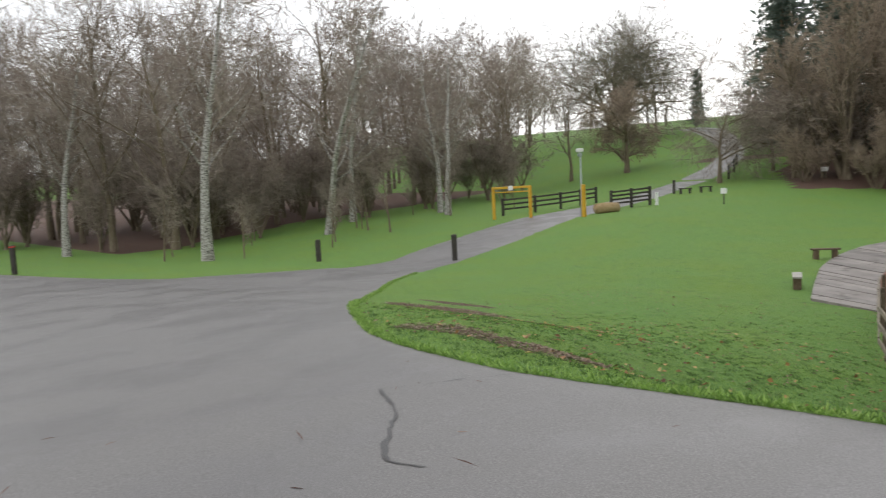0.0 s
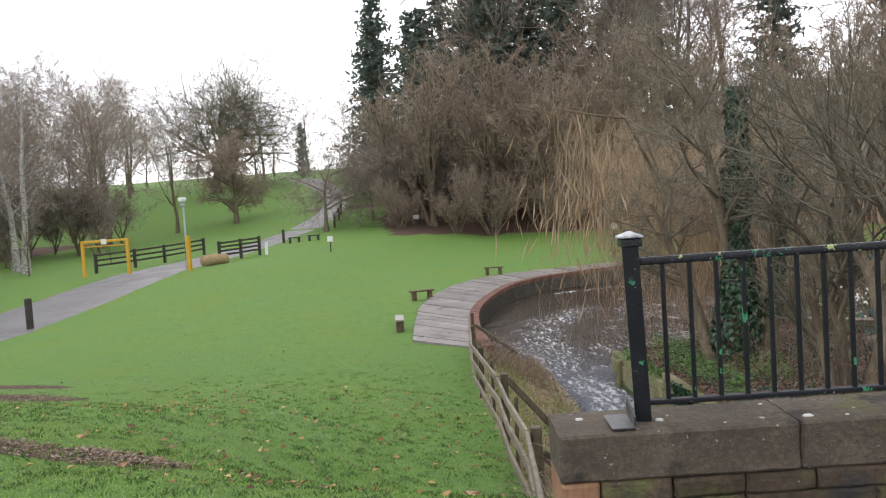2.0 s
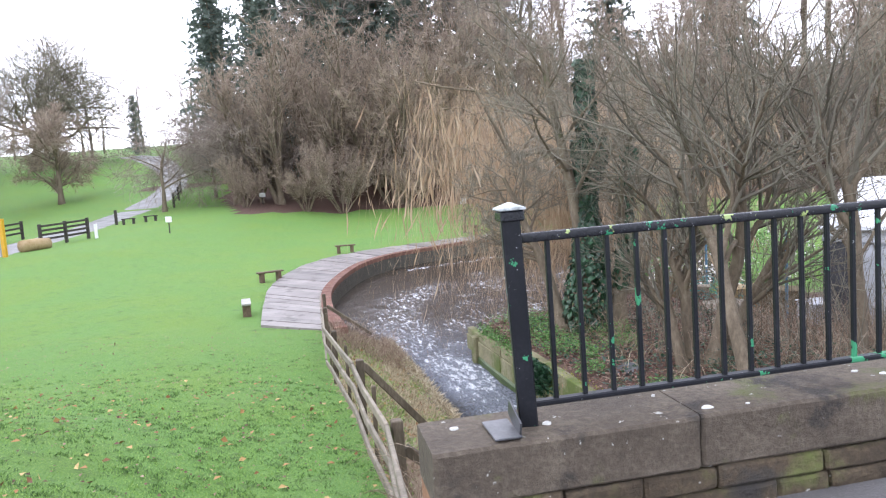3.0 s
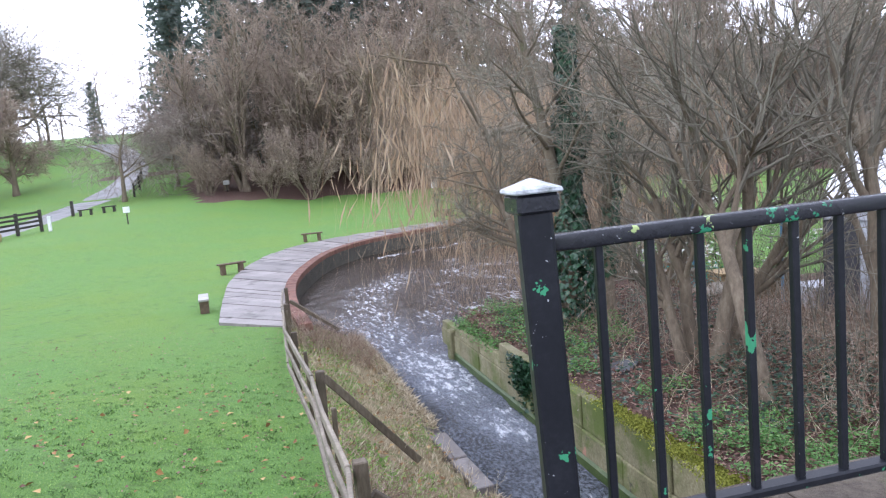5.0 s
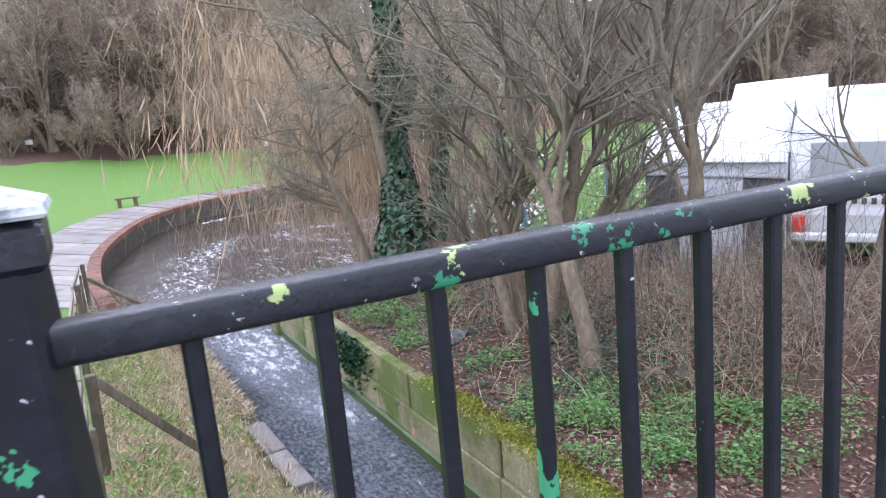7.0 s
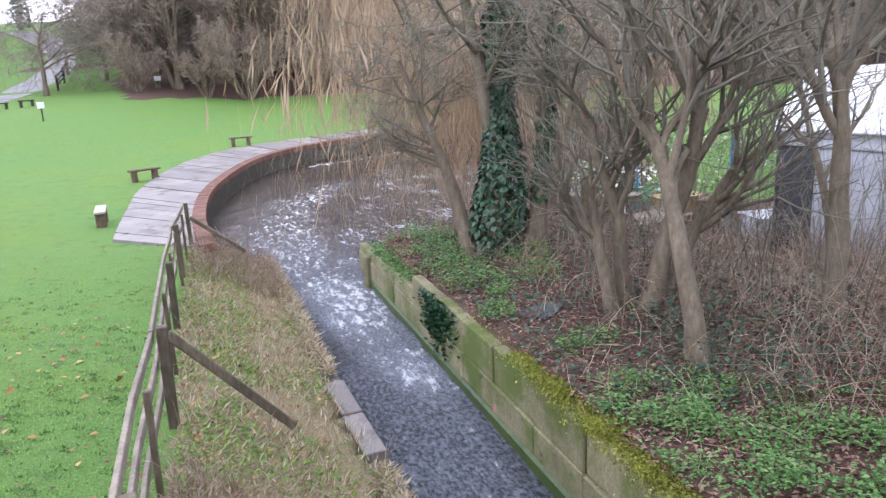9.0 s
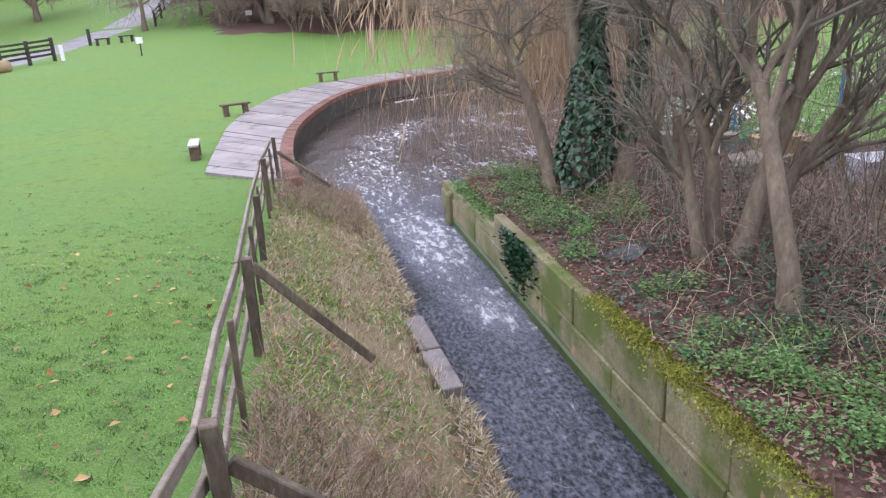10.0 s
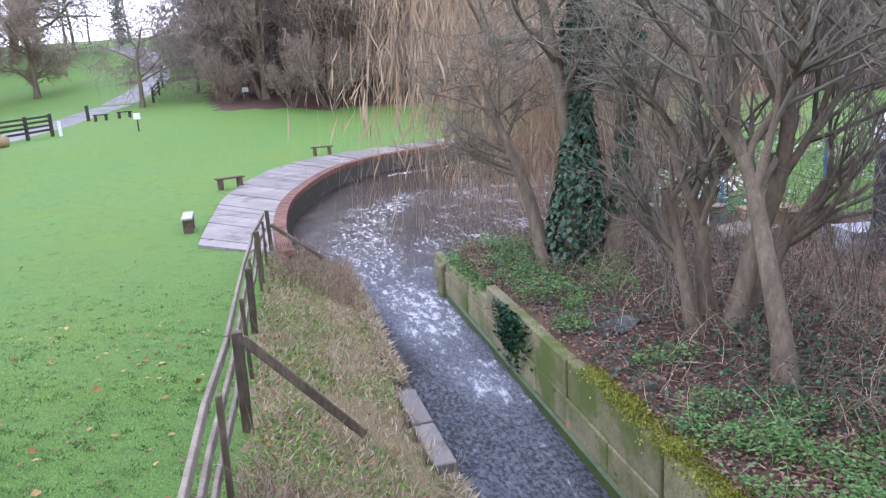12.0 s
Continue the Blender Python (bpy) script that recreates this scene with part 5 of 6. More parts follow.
places_c += [(rng.uniform(-64, -49), rng.uniform(17, 52), rng.uniform(0.8, 1.2)) for _ in range(22)]
stand(bush, places_c, 7, "")
sapling = bare_tree("sapling", spot(-44, 19), "thin bare sapling on the grass bank", 44, 4.2, 0.05, BARK, TWIG, "saplings on the bank", kids=(9, 4, 3), levels=2, twigs=7, w=0.012, bare=(0.2, 0.2), shrink=0.4)
stand(sapling, [(rng.uniform(-50, -36), rng.uniform(20, 44), rng.uniform(0.6, 1.3)) for _ in range(16)] + [(-43, 13.2, 1.1), (-46, 15, 0.9), (-38.7, 16.2, 0.8)], 8, "")
# Hill: round oak, a russet beech, distant trees
big = bare_tree("oak", spot(-67, 95), "great round-crowned bare oak on the hilltop", 51, 12.5, 0.7, BARK, TWIG_GREY, "", kids=(16, 7, 5), twigs=7, w=0.024, shrink=0.88, bare=(0.2, 0.12), angle=(0.7, 1.4), seg=2.0, lift=0.12, wobble=0.16)
stand(oak_a, [(-78, 84, 1.3), (-86, 78, 1.25), (-94, 88, 1.4), (-64, 104, 1.2), (-100, 74, 1.3), (-84, 96, 1.3), (-108, 92, 1.5), (-118, 82, 1.5), (-92, 106, 1.4), (-74, 108, 1.2), (-104, 112, 1.5), (-80, 70, 1.3)] + [(-135 + 6.5 * k, 122 + 9 * (k % 3), 1.0 + 0.12 * (k % 4)) for k in range(17)], 9, "")
russet = bare_tree("beech", spot(-47.5, 70), "dense russet-brown bare beech on the slope", 52, 8.0, 0.3, BARK, TWIG_RED, "", kids=(14, 7, 5), twigs=12, w=0.024, shrink=0.5, bare=(0.12, 0.1), angle=(0.6, 1.2), lift=0.05)
pine = conifer(spot(-27.5, 76), 61, 21, "tall dark green conifer in the wood")
stand(pine, [(-24.5, 71, 1.0), (-21, 77, 1.2), (-17.5, 71, 1.1), (-14, 77, 1.25), (-10, 72, 1.15), (-6, 84, 1.2), (-29.5, 84, 1.0), (-12, 88, 1.2), (-22, 86, 1.2), (-2, 92, 1.2), (25, 92, 1.2), (-25, 80, 1.1), (-18, 82, 1.2), (12, 94, 1.2), (42, 88, 1.2), (-33.5, 79, 1.05), (-37.5, 90, 1.15),
             (-61, 112, 0.45), (-75, 112, 0.5)], 10, "")
alder = bare_tree("alder", spot(-20, 58), "bare reddish many-stemmed alder at the wood's edge", 53, 13, 0.2, BARK, TWIG_RED, "alders at the wood's edge", kids=(11, 5, 3), twigs=5, w=0.026, shrink=0.38, bare=(0.2, 0.15), lift=0.55, angle=(0.35, 0.75),
                  starts=[((0, 0, -0.1), (0.18, 0.05, 1), 1), ((0.3, 0, -0.1), (-0.2, 0.15, 1), 0.9), ((0, 0.3, -0.1), (0.05, -0.25, 1), 0.95), ((-0.2, 0.1, -0.1), (-0.35, -0.1, 1), 0.8)])
stand(alder, [(-24.5, 60, 0.85), (-15, 60, 1.05), (-10, 59, 0.95), (-5, 61, 1.1), (0, 59, 1.0), (6, 62, 1.1), (12, 58, 1.0), (19, 60, 1.1), (27, 57, 1.0), (35, 55, 1.05), (43, 52, 1.1), (-12.5, 65, 1.1), (3, 66, 1.2), (16, 67, 1.15),
              (-20, 66, 1.05), (30, 64, 1.2), (-7, 67, 1.15), (40, 62, 1.2), (52, 55, 1.2)], 11, "")
brush = bare_tree("red_brush", spot(-14, 55.5), "pale reddish fan of bare brushwood at the wood's edge", 55, 5.2, 0.06, BARK, TWIG_RED, "brushwood at the wood's edge", kids=(8, 5, 3), twigs=5, w=0.02, shrink=0.45, bare=(0.15, 0.15), lift=0.5,
                  angle=(0.3, 0.7), starts=[((0.25 * math.cos(a), 0.25 * math.sin(a), -0.1), (0.55 * math.cos(a), 0.55 * math.sin(a), 1), 0.75 + 0.25 * math.sin(3 * a) ** 2) for a in np.linspace(0, 6.283, 8)[:-1]])
stand(brush, [(-22 + 3.3 * k + 1.4 * math.sin(k * 2.3), 55.5 + 2.6 * math.sin(k * 1.7), 0.7 + 0.3 * abs(math.sin(k * 3.1))) for k in range(0, 22, 2)], 14, "")
stand(brush, [(-20 + 4.6 * k, 63 + 3 * math.sin(k * 2.1), 1.6 + 0.3 * math.sin(k)) for k in range(16)], 16, "")
thicket = [(rng.uniform(-25, 55), rng.uniform(57, 70), rng.uniform(0.8, 1.3)) for _ in range(30)]
stand(bush, thicket, 12, "")
stand(oak_b, [(rng.uniform(-22, 62), rng.uniform(70, 96), rng.uniform(1.5, 2.0)) for _ in range(18)], 15, "")
arch = bare_tree("hawthorn", spot(-30.5, 58.5), "low spreading bare hawthorn arching over the drive", 54, 6.5, 0.2, BARK, TWIG, "", kids=(9, 6, 4), twigs=10, w=0.016, shrink=0.75, bare=(0.25, 0.1), angle=(0.8, 1.4), lift=-0.02)
stand(arch, [(-29, 66, 0.8), (-32, 78, 0.9)], 13, "")

# ---- trees of the garden bank ----
near_label = "crooked many-stemmed bare tree with grey bark on the garden bank"
garden = dict(seg=0.28, wobble=0.18, levels=3, w=0.0024, droop=0.05)
bare_tree("crooked_tree", spot(3.1, 6.45), near_label, 71, 3.1, 0.105, BARK, TWIG_GREY, "trees on the garden bank", kids=(7, 5, 4), twigs=4, bare=(0.5, 0.2), shrink=0.72, thin=0.66, angle=(0.25, 0.75), lift=0.4, tip=0.5,
          starts=[((0, 0, -0.12), (-0.06, 0.02, 1), 1.0)], **garden)
bare_tree("crooked_tree", spot(2.9, 7.9), near_label, 72, 3.3, 0.115, BARK, TWIG_GREY, "trees on the garden bank", kids=(6, 5, 4), twigs=4, bare=(0.45, 0.18), shrink=0.7, thin=0.62, angle=(0.25, 0.8), lift=0.38, tip=0.45,
          starts=[((0.08, 0, -0.12), (0.1, -0.02, 1), 1.0), ((-0.12, 0.12, -0.12), (-0.1, 0.08, 1), 0.72), ((0.3, 0.2, -0.1), (0.22, 0.0, 1), 0.6), ((-0.3, -0.1, -0.1), (-0.16, -0.05, 1), 0.5)], **garden)
bare_tree("crooked_tree", spot(4.6, 7.0), "crooked forked bare tree in front of the awning", 73, 2.9, 0.12, BARK, TWIG_GREY, "trees on the garden bank", kids=(5, 5, 4), twigs=4, bare=(0.55, 0.2), shrink=0.75, thin=0.68, angle=(0.35, 0.8), lift=0.35,
          tip=0.5, starts=[((0, 0, -0.12), (0.08, 0.02, 1), 1.0)], **garden)
bare_tree("crooked_tree", spot(5.7, 9.0), near_label, 76, 3.0, 0.07, BARK, TWIG_GREY, "trees on the garden bank", kids=(6, 5, 4), twigs=4, bare=(0.4, 0.2), shrink=0.65, thin=0.6, angle=(0.3, 0.8), lift=0.35, tip=0.4, **garden)
bare_tree("crooked_tree", spot(6.9, 7.2), "crooked bare tree with many thin twigs beside the bridge", 74, 3.6, 0.1, BARK, TWIG_GREY, "trees on the garden bank", kids=(7, 5, 4), twigs=7, bare=(0.3, 0.15), shrink=0.62, thin=0.55, lift=0.3, **garden)
ivy_tree = bare_tree("ivy_tree", spot(1.55, 11.15), "tree trunk wrapped in dark glossy ivy with grey lichened twigs", 75, 5.4, 0.17, BARK, TWIG_GREY, "", kids=(13, 6, 4), twigs=8, bare=(0.42, 0.12), shrink=0.46, thin=0.38, angle=(0.6, 1.25), lift=0.1,
                     seg=0.6, wobble=0.12, w=0.0035, starts=[((0, 0, -0.1), (0.0, 0.0, 1), 1.0), ((0.5, -0.1, -0.1), (0.1, 0.0, 1), 0.75), ((-0.45, 0.15, -0.1), (-0.28, 0.25, 1), 0.6)])


def kite(mesh, p, nrm, up, size):
    """One pointed leaf, folded along its rib."""
    s = up.cross(nrm).normalized()
    i = len(mesh.v)
    mesh.v += [tuple(p), tuple(p + s * size * 0.5 - up * size * 0.35 + nrm * size * 0.12), tuple(p - up * size), tuple(p - s * size * 0.5 - up * size * 0.35 + nrm * size * 0.12)]
    mesh.f += [(i, i + 1, i + 2), (i, i + 2, i + 3)]


rng = random.Random(23)
leaves = Mesh()
for k in range(5200):
    z = rng.uniform(-0.1, 5.0)
    wide = 0.42 * (1 - 0.1 * z) + 0.12 * math.sin(z * 2.1) if z < 3.6 else 0.22
    if z > 3.6 and rng.random() < 0.4:
        continue
    a = rng.uniform(0, 6.283)
    lump = 0.8 + 0.35 * noise.noise(Vector((math.cos(a) * 1.6, math.sin(a) * 1.6, z * 1.3)))
    o = Vector((math.cos(a), math.sin(a), 0))
    p = Vector((0.02 * z, 0, z)) + o * wide * lump
    nrm = (o + Vector((rng.gauss(0, 0.35), rng.gauss(0, 0.35), rng.gauss(0.25, 0.3)))).normalized()
    up = (Vector((0, 0, 1)) - nrm * nrm.z + Vector((rng.gauss(0, 0.4), rng.gauss(0, 0.4), 0))).normalized()
    kite(leaves, p, nrm, up, rng.uniform(0.06, 0.12))
for k in range(900):
    z = rng.uniform(0.8, 3.4)
    a = rng.uniform(0, 6.283)
    o = Vector((math.cos(a), math.sin(a), 0))
    p = Vector((0.5 + 0.1 * z, -0.1, z)) + o * rng.uniform(0.08, 0.17)
    kite(leaves, p, (o + Vector((0, 0, 0.3))).normalized(), Vector((0, 0, 1)), rng.uniform(0.05, 0.1))
part("ivy", leaves, IVY, ivy_tree, "dark green ivy leaves")
snag = Mesh()
snag.tube([Vector(p) for p in ((0.62, -0.1, 2.45), (0.97, -0.15, 2.72), (1.38, -0.15, 2.75), (1.71, -0.15, 2.8), (1.97, -0.15, 2.78))], [0.06, 0.06, 0.055, 0.05, 0.045], 8)
part("broken_limb", snag, BARK, ivy_tree, "broken limb with pale torn end", True)

# ---- weeping willow over the pond ----
willow = thing("weeping_willow", spot(2.9, 15.4), "golden weeping willow with long bare hanging twigs over the pond", "tree")
wood, fronds = Mesh(), Mesh()
rng = random.Random(29)
limbs = []
base = Vector((0, 0, -0.2))
for k in range(11):
    a = radians(rng.uniform(95, 205)) if k < 9 else radians(rng.uniform(0, 90))
    reach = rng.uniform(3.0, 8.5)
    p, d = base.copy(), Vector((math.cos(a) * 0.35, math.sin(a) * 0.35, 1)).normalized()
    pts = [p.copy()]
    steps = 9
    for i in range(steps):
        t = (i + 1) / steps
        p = Vector((math.cos(a) * reach * t**1.25, math.sin(a) * reach * t**1.25, -0.2 + (7.6 + rng.uniform(-0.8, 1.4)) * (t ** 0.6) * (1 - 0.22 * t * t))) + Vector((rng.gauss(0, 0.12), rng.gauss(0, 0.12), rng.gauss(0, 0.1)))
        pts.append(p)
    limb = Mesh()
    limb.tube(pts, [0.2 * (1 - i / steps) ** 1.3 + 0.018 for i in range(steps + 1)], 6, False)
    part("limb", limb, BARK, willow, smooth=True)
    limbs.append(pts)
for k in range(4200):
    pts = rng.choice(limbs)
    i = rng.randint(3, len(pts) - 1)
    p = pts[i] + Vector((rng.gauss(0, 0.7), rng.gauss(0, 0.7), rng.gauss(0.1, 0.4)))
    low = rng.uniform(-1.2, 2.5) if rng.random() < 0.65 else rng.uniform(2.0, 6.0)
    L = max(0.8, p.z - low)
    w = rng.uniform(0.0022, 0.004)
    d = Vector((rng.gauss(0, 0.5), rng.gauss(0, 0.5), 0.1))
    q = p.copy()
    s = Vector((rng.gauss(0, 1), rng.gauss(0, 1), 0)).normalized()
    i0 = len(fronds.v)
    n_seg = 7
    for j in range(n_seg + 1):
        fronds.v += [tuple(q - s * w * (1 - 0.6 * j / n_seg)), tuple(q + s * w * (1 - 0.6 * j / n_seg))]
        d = (d + Vector((rng.gauss(0, 0.1), rng.gauss(0, 0.1), -0.75))).normalized()
        q = q + d * L / n_seg
        if j > 1 and rng.random() < 0.8:
            twig(fronds, q, (d + Vector((rng.gauss(0, 0.35), rng.gauss(0, 0.35), 0))).normalized(), rng.uniform(0.25, 0.7), w * 0.7, rng, 0.5)
    fronds.f += [(i0 + 2 * j, i0 + 2 * j + 1, i0 + 2 * j + 3, i0 + 2 * j + 2) for j in range(n_seg)]
wood.tube([Vector((0, 0, -0.3)), Vector((-0.05, 0.05, 0.4)), Vector((-0.1, 0.1, 1.2))], [0.42, 0.33, 0.2], 10)
part("trunk", wood, BARK, willow, smooth=True)
part("fronds", fronds, GOLD, willow, "golden hanging twigs")


# ---- low growth, litter and grass ----
def scatter(name, places, size, material, label, category, upright=0.0, wide=0.5, seed=0, fold=0.15):
    """Many small folded leaves or blades as one piece of stuff. upright: 0 lying, 1 standing."""
    r = np.random.default_rng(seed)
    p = np.asarray(places, float)
    k = len(p)
    size = np.broadcast_to(np.asarray(size, float), (k,))[:, None]
    a = r.uniform(0, 2 * np.pi, k)
    flat = np.stack([np.cos(a), np.sin(a), r.normal(0, 0.18, k)], -1)
    axis = flat * (1 - upright) + np.stack([r.normal(0, 0.35, k), r.normal(0, 0.35, k), np.ones(k)], -1) * upright
    axis /= np.linalg.norm(axis, axis=1, keepdims=True)
    ref = np.stack([r.normal(0, 1, k), r.normal(0, 1, k), np.full(k, 0.0)], -1)
    side = np.cross(axis, np.cross(ref, axis))
    side /= np.linalg.norm(side, axis=1, keepdims=True) + 1e-9
    lift = np.array([0, 0, 1.0]) * size * fold
    pts = np.stack([p, p + axis * size * 0.5 + side * size * wide * 0.5 + lift, p + axis * size, p + axis * size * 0.5 - side * size * wide * 0.5 + lift], 1).reshape(-1, 3)
    i = np.arange(k)[:, None] * 4
    faces = np.concatenate([i + [0, 1, 2], i + [0, 2, 3]], 0)
    me = bpy.data.meshes.new(name)
    me.from_pydata(pts.tolist(), [], faces.tolist())
    me.materials.append(material)
    return tagged(new(name, me), label, category, kind="stuff")


def sown(count, x0, x1, y0, y1, seed, keep=None):
    r = np.random.default_rng(seed)
    x, y = r.uniform(x0, x1, count), r.uniform(y0, y1, count)
    if keep is not None:
        ok = keep(x, y)
        x, y = x[ok], y[ok]
    return x, y


def on_land(x, y, lift=0.0):
    z = land(x, y)[0]
    z = np.where((z < -2.9) & (x < stream_left(y) + 0.1) & (y < 14.4), -2.49, z)
    behind = (x > stream_right(y) + 0.1) & (x < stream_right(y) + 0.9) & (y < 13)
    z = np.where(behind, np.maximum(z, land(x + 0.5, y)[0] + 0.04), z)
    return np.stack([x, y, z + lift], -1)


def on_bank(x, y):
    bare_slab = (y > 6.3) & (y < 8.5) & (x > stream_left(y) - 0.09 - 0.06 * np.sin(y * 9))
    return ~bare_slab & (x > fence_x(y) + 0.02) & (x < stream_left(y) + 0.03) & (y > 0.6) & (y < 14.3)


def on_garden(x, y):
    return (x > stream_right(y) + 0.17) & (y > 1.2) & (y < 13.2)


def on_lawn(x, y):
    road_edge = np.interp(x, [p[0] for p in EDGE[:10]][::-1], [p[1] for p in EDGE[:10]][::-1])
    return (x < fence_x(np.clip(y, -0.2, 15)) - 0.03) & (y > road_edge + 0.03) & ~inside(x, y, [(-6.2, 14.4)] + OUTER + RIM[::-1])


def stems(name, x, y, low, high, r, material, label, category, lean=0.6, droop=0.5, seed=0):
    """Bent thin stems rooted in the land, as one piece of stuff."""
    q = random.Random(seed)
    m = Mesh()
    for px, py, pz in on_land(x, y, -0.02):
        L = q.uniform(low, high)
        p = Vector((px, py, pz))
        d = Vector((q.gauss(0, lean), q.gauss(0, lean), 1)).normalized()
        pts, k = [p.copy()], 4
        for i in range(k):
            p = p + d * L / k
            pts.append(p.copy())
            d = (d + Vector((q.gauss(0, 0.22), q.gauss(0, 0.22), -droop * 0.5 + q.gauss(0, 0.15)))).normalized()
        m.tube(pts, [r * (1 - 0.7 * i / k) for i in range(k + 1)], 3, False)
        if L > 0.4:
            for j in range(3):
                i = q.randint(1, k)
                twig(m, pts[i], side_dir(d, q.uniform(0.5, 1.2), q), L * q.uniform(0.15, 0.4), r * 0.5, q, 0.1)
    return tagged(m.object(name, material), label, category, kind="stuff")


BLADE = leafy("grass_blades", (0.09, 0.18, 0.03), (0.215, 0.375, 0.068), (0.36, 0.52, 0.14), 0.6, 0.4)
STRAW = leafy("dry_straw", (0.13, 0.095, 0.05), (0.42, 0.345, 0.21), (0.7, 0.62, 0.45), 0.8, 0.35)
RUST = leafy("dead_bramble_stems", (0.15, 0.095, 0.06), (0.31, 0.22, 0.15), (0.5, 0.41, 0.31), 0.85, 0.2)
LITTER = leafy("fallen_leaves", (0.07, 0.034, 0.025), (0.19, 0.1, 0.072), (0.4, 0.27, 0.205), 0.8, 0.2)
YELLOWED = leafy("yellowed_leaves", (0.14, 0.06, 0.02), (0.32, 0.16, 0.05), (0.5, 0.36, 0.14), 0.7)
HERB = leafy("ground_elder_leaves", (0.055, 0.13, 0.03), (0.115, 0.25, 0.055), (0.22, 0.38, 0.12), 0.55, 0.35)
MOSS = leafy("yellow_green_moss", (0.11, 0.125, 0.014), (0.23, 0.245, 0.03), (0.37, 0.38, 0.07), 0.9, 0.3)
CHIP = leafy("wood_chippings", (0.15, 0.11, 0.075), (0.27, 0.2, 0.145), (0.42, 0.34, 0.26), 0.85)
R = np.random.default_rng(7)

def thinning(x, y):
    return on_lawn(x, y) & (R.uniform(0, 1, len(x)) < np.clip(1.1 - np.hypot(x + 1.5, y - 1.5) / 12, 0, 1) ** 1.3)


x, y = sown(420000, -14, 0.2, -0.6, 14, 1, thinning)
scatter("lawn_grass", on_land(x, y, -0.008), R.uniform(0.015, 0.038, len(x)), BLADE, "short green mown grass blades on the lawn", "grass", 0.55, 0.2, 1, 0.0)
t = R.uniform(0, 1, 9000)
ex, ey = np.interp(t, np.linspace(0, 1, cut_e), edge_line[:cut_e, 0]), np.interp(t, np.linspace(0, 1, cut_e), edge_line[:cut_e, 1])
ex, ey = ex + R.normal(0, 0.05, 9000), ey + np.abs(R.normal(0, 0.05, 9000)) - 0.01
scatter("verge_grass", np.stack([ex, ey, open_ground(ex, ey)], -1), R.uniform(0.04, 0.10, 9000), BLADE, "longer ragged grass along the road's edge", "grass", 0.55, 0.16, 3, 0.0)
x, y = sown(420, -7, 0, 0.2, 9, 4, on_lawn)
scatter("lawn_leaves", on_land(x, y, 0.03), R.uniform(0.04, 0.10, len(x)), YELLOWED, "scattered brown and yellow leaves on the lawn", "leaves", 0.0, 0.7, 4)
cx, cy = sown(5200, -9, 0, -0.2, 13, 15, lambda x, y: on_lawn(x, y) & (R.uniform(0, 1, len(x)) < np.clip(1.2 - np.hypot(x + 1.5, y - 2) / 9, 0, 1)))
k = R.integers(4, 22, len(cx))
x, y = np.repeat(cx, k), np.repeat(cy, k)
x, y = x + R.normal(0, 0.035, len(x)), y + R.normal(0, 0.035, len(y))
x, y = x[on_lawn(x, y)], y[on_lawn(x, y)]
DARKBLADE = leafy("dark_grass_blades", (0.035, 0.085, 0.014), (0.065, 0.135, 0.024), (0.1, 0.19, 0.035), 0.6, 0.25)
scatter("lawn_tufts", on_land(x, y, -0.004), R.uniform(0.025, 0.05, len(x)), DARKBLADE, "darker clumps of longer grass in the lawn", "grass", 0.5, 0.2, 15, 0.0)
x, y = sown(2400, -12, 0, 0.2, 14, 14, on_lawn)
scatter("lawn_leaves", on_land(x, y, 0.025), R.uniform(0.02, 0.055, len(x)), LITTER, "small dark leaves scattered over the lawn", "leaves", 0.0, 0.7, 14)
for cx, cy, rx, ry, s in ((-10.6, 5.9, 1.9, 0.45, 5), (-4.5, 0.85, 1.3, 0.22, 6), (-3.5, 1.15, 0.5, 0.18, 7)):
    a, q = R.uniform(0, 6.283, 900), np.sqrt(R.uniform(0, 1, 900))
    x, y = cx + np.cos(a) * q * rx, cy + np.sin(a) * q * ry
    scatter("wood_chippings", on_land(x, y, 0.015), R.uniform(0.02, 0.06, 900), CHIP, "patch of wood chippings in the lawn", "chippings", 0.05, 0.4, s)

x, y = sown(60000, -4.6, 1.8, 0.6, 14.3, 8, on_bank)
scatter("bank_grass", on_land(x, y, -0.01), R.uniform(0.04, 0.14, len(x)), STRAW, "dry straw-coloured grass on the stream bank", "grass", 0.45, 0.1, 8, 0.0)
x, y = sown(80000, -4.6, 1.8, 0.6, 14.3, 9, lambda x, y: on_bank(x, y) & (np.sin(x * 3.1 + y) + np.sin(y * 2.3 - x * 1.7) + 0.8 * np.sin(x * 7.3 + 1.9 * y) > R.uniform(-1.2, 1.8, len(x))))
scatter("bank_weeds", on_land(x, y, 0.0), R.uniform(0.03, 0.08, len(x)), BLADE, "green weeds and moss on the stream bank", "weeds", 0.3, 0.4, 9)
k = 9000
y = R.uniform(0.8, 14.2, k)
y = y[(y < 6.3) | (y > 8.5)]
x = stream_left(y) - np.abs(R.normal(0, 0.09, len(y))) + 0.05
scatter("bank_edge_grass", np.stack([x, y, np.full(len(x), -2.52) + R.uniform(0, 0.05, len(x))], -1), R.uniform(0.06, 0.17, len(x)), STRAW, "long dry grass hanging over the stream's edge", "grass", 0.35, 0.1, 33, 0.0)
x, y = sown(5000, -4.6, 1.8, 0.6, 14.3, 10, on_bank)
scatter("bank_leaves", on_land(x, y, 0.02), R.uniform(0.03, 0.07, len(x)), YELLOWED, "fallen leaves on the dry bank", "leaves", 0.1, 0.7, 10)
x, y = sown(4200, -1.2, 1.2, 1.2, 4.6, 11, on_bank)
stems("bank_stems", x, y, 0.2, 0.55, 0.0035, RUST, "tangle of dead brown stems on the bank", "stems", 0.6, 0.5, 11)
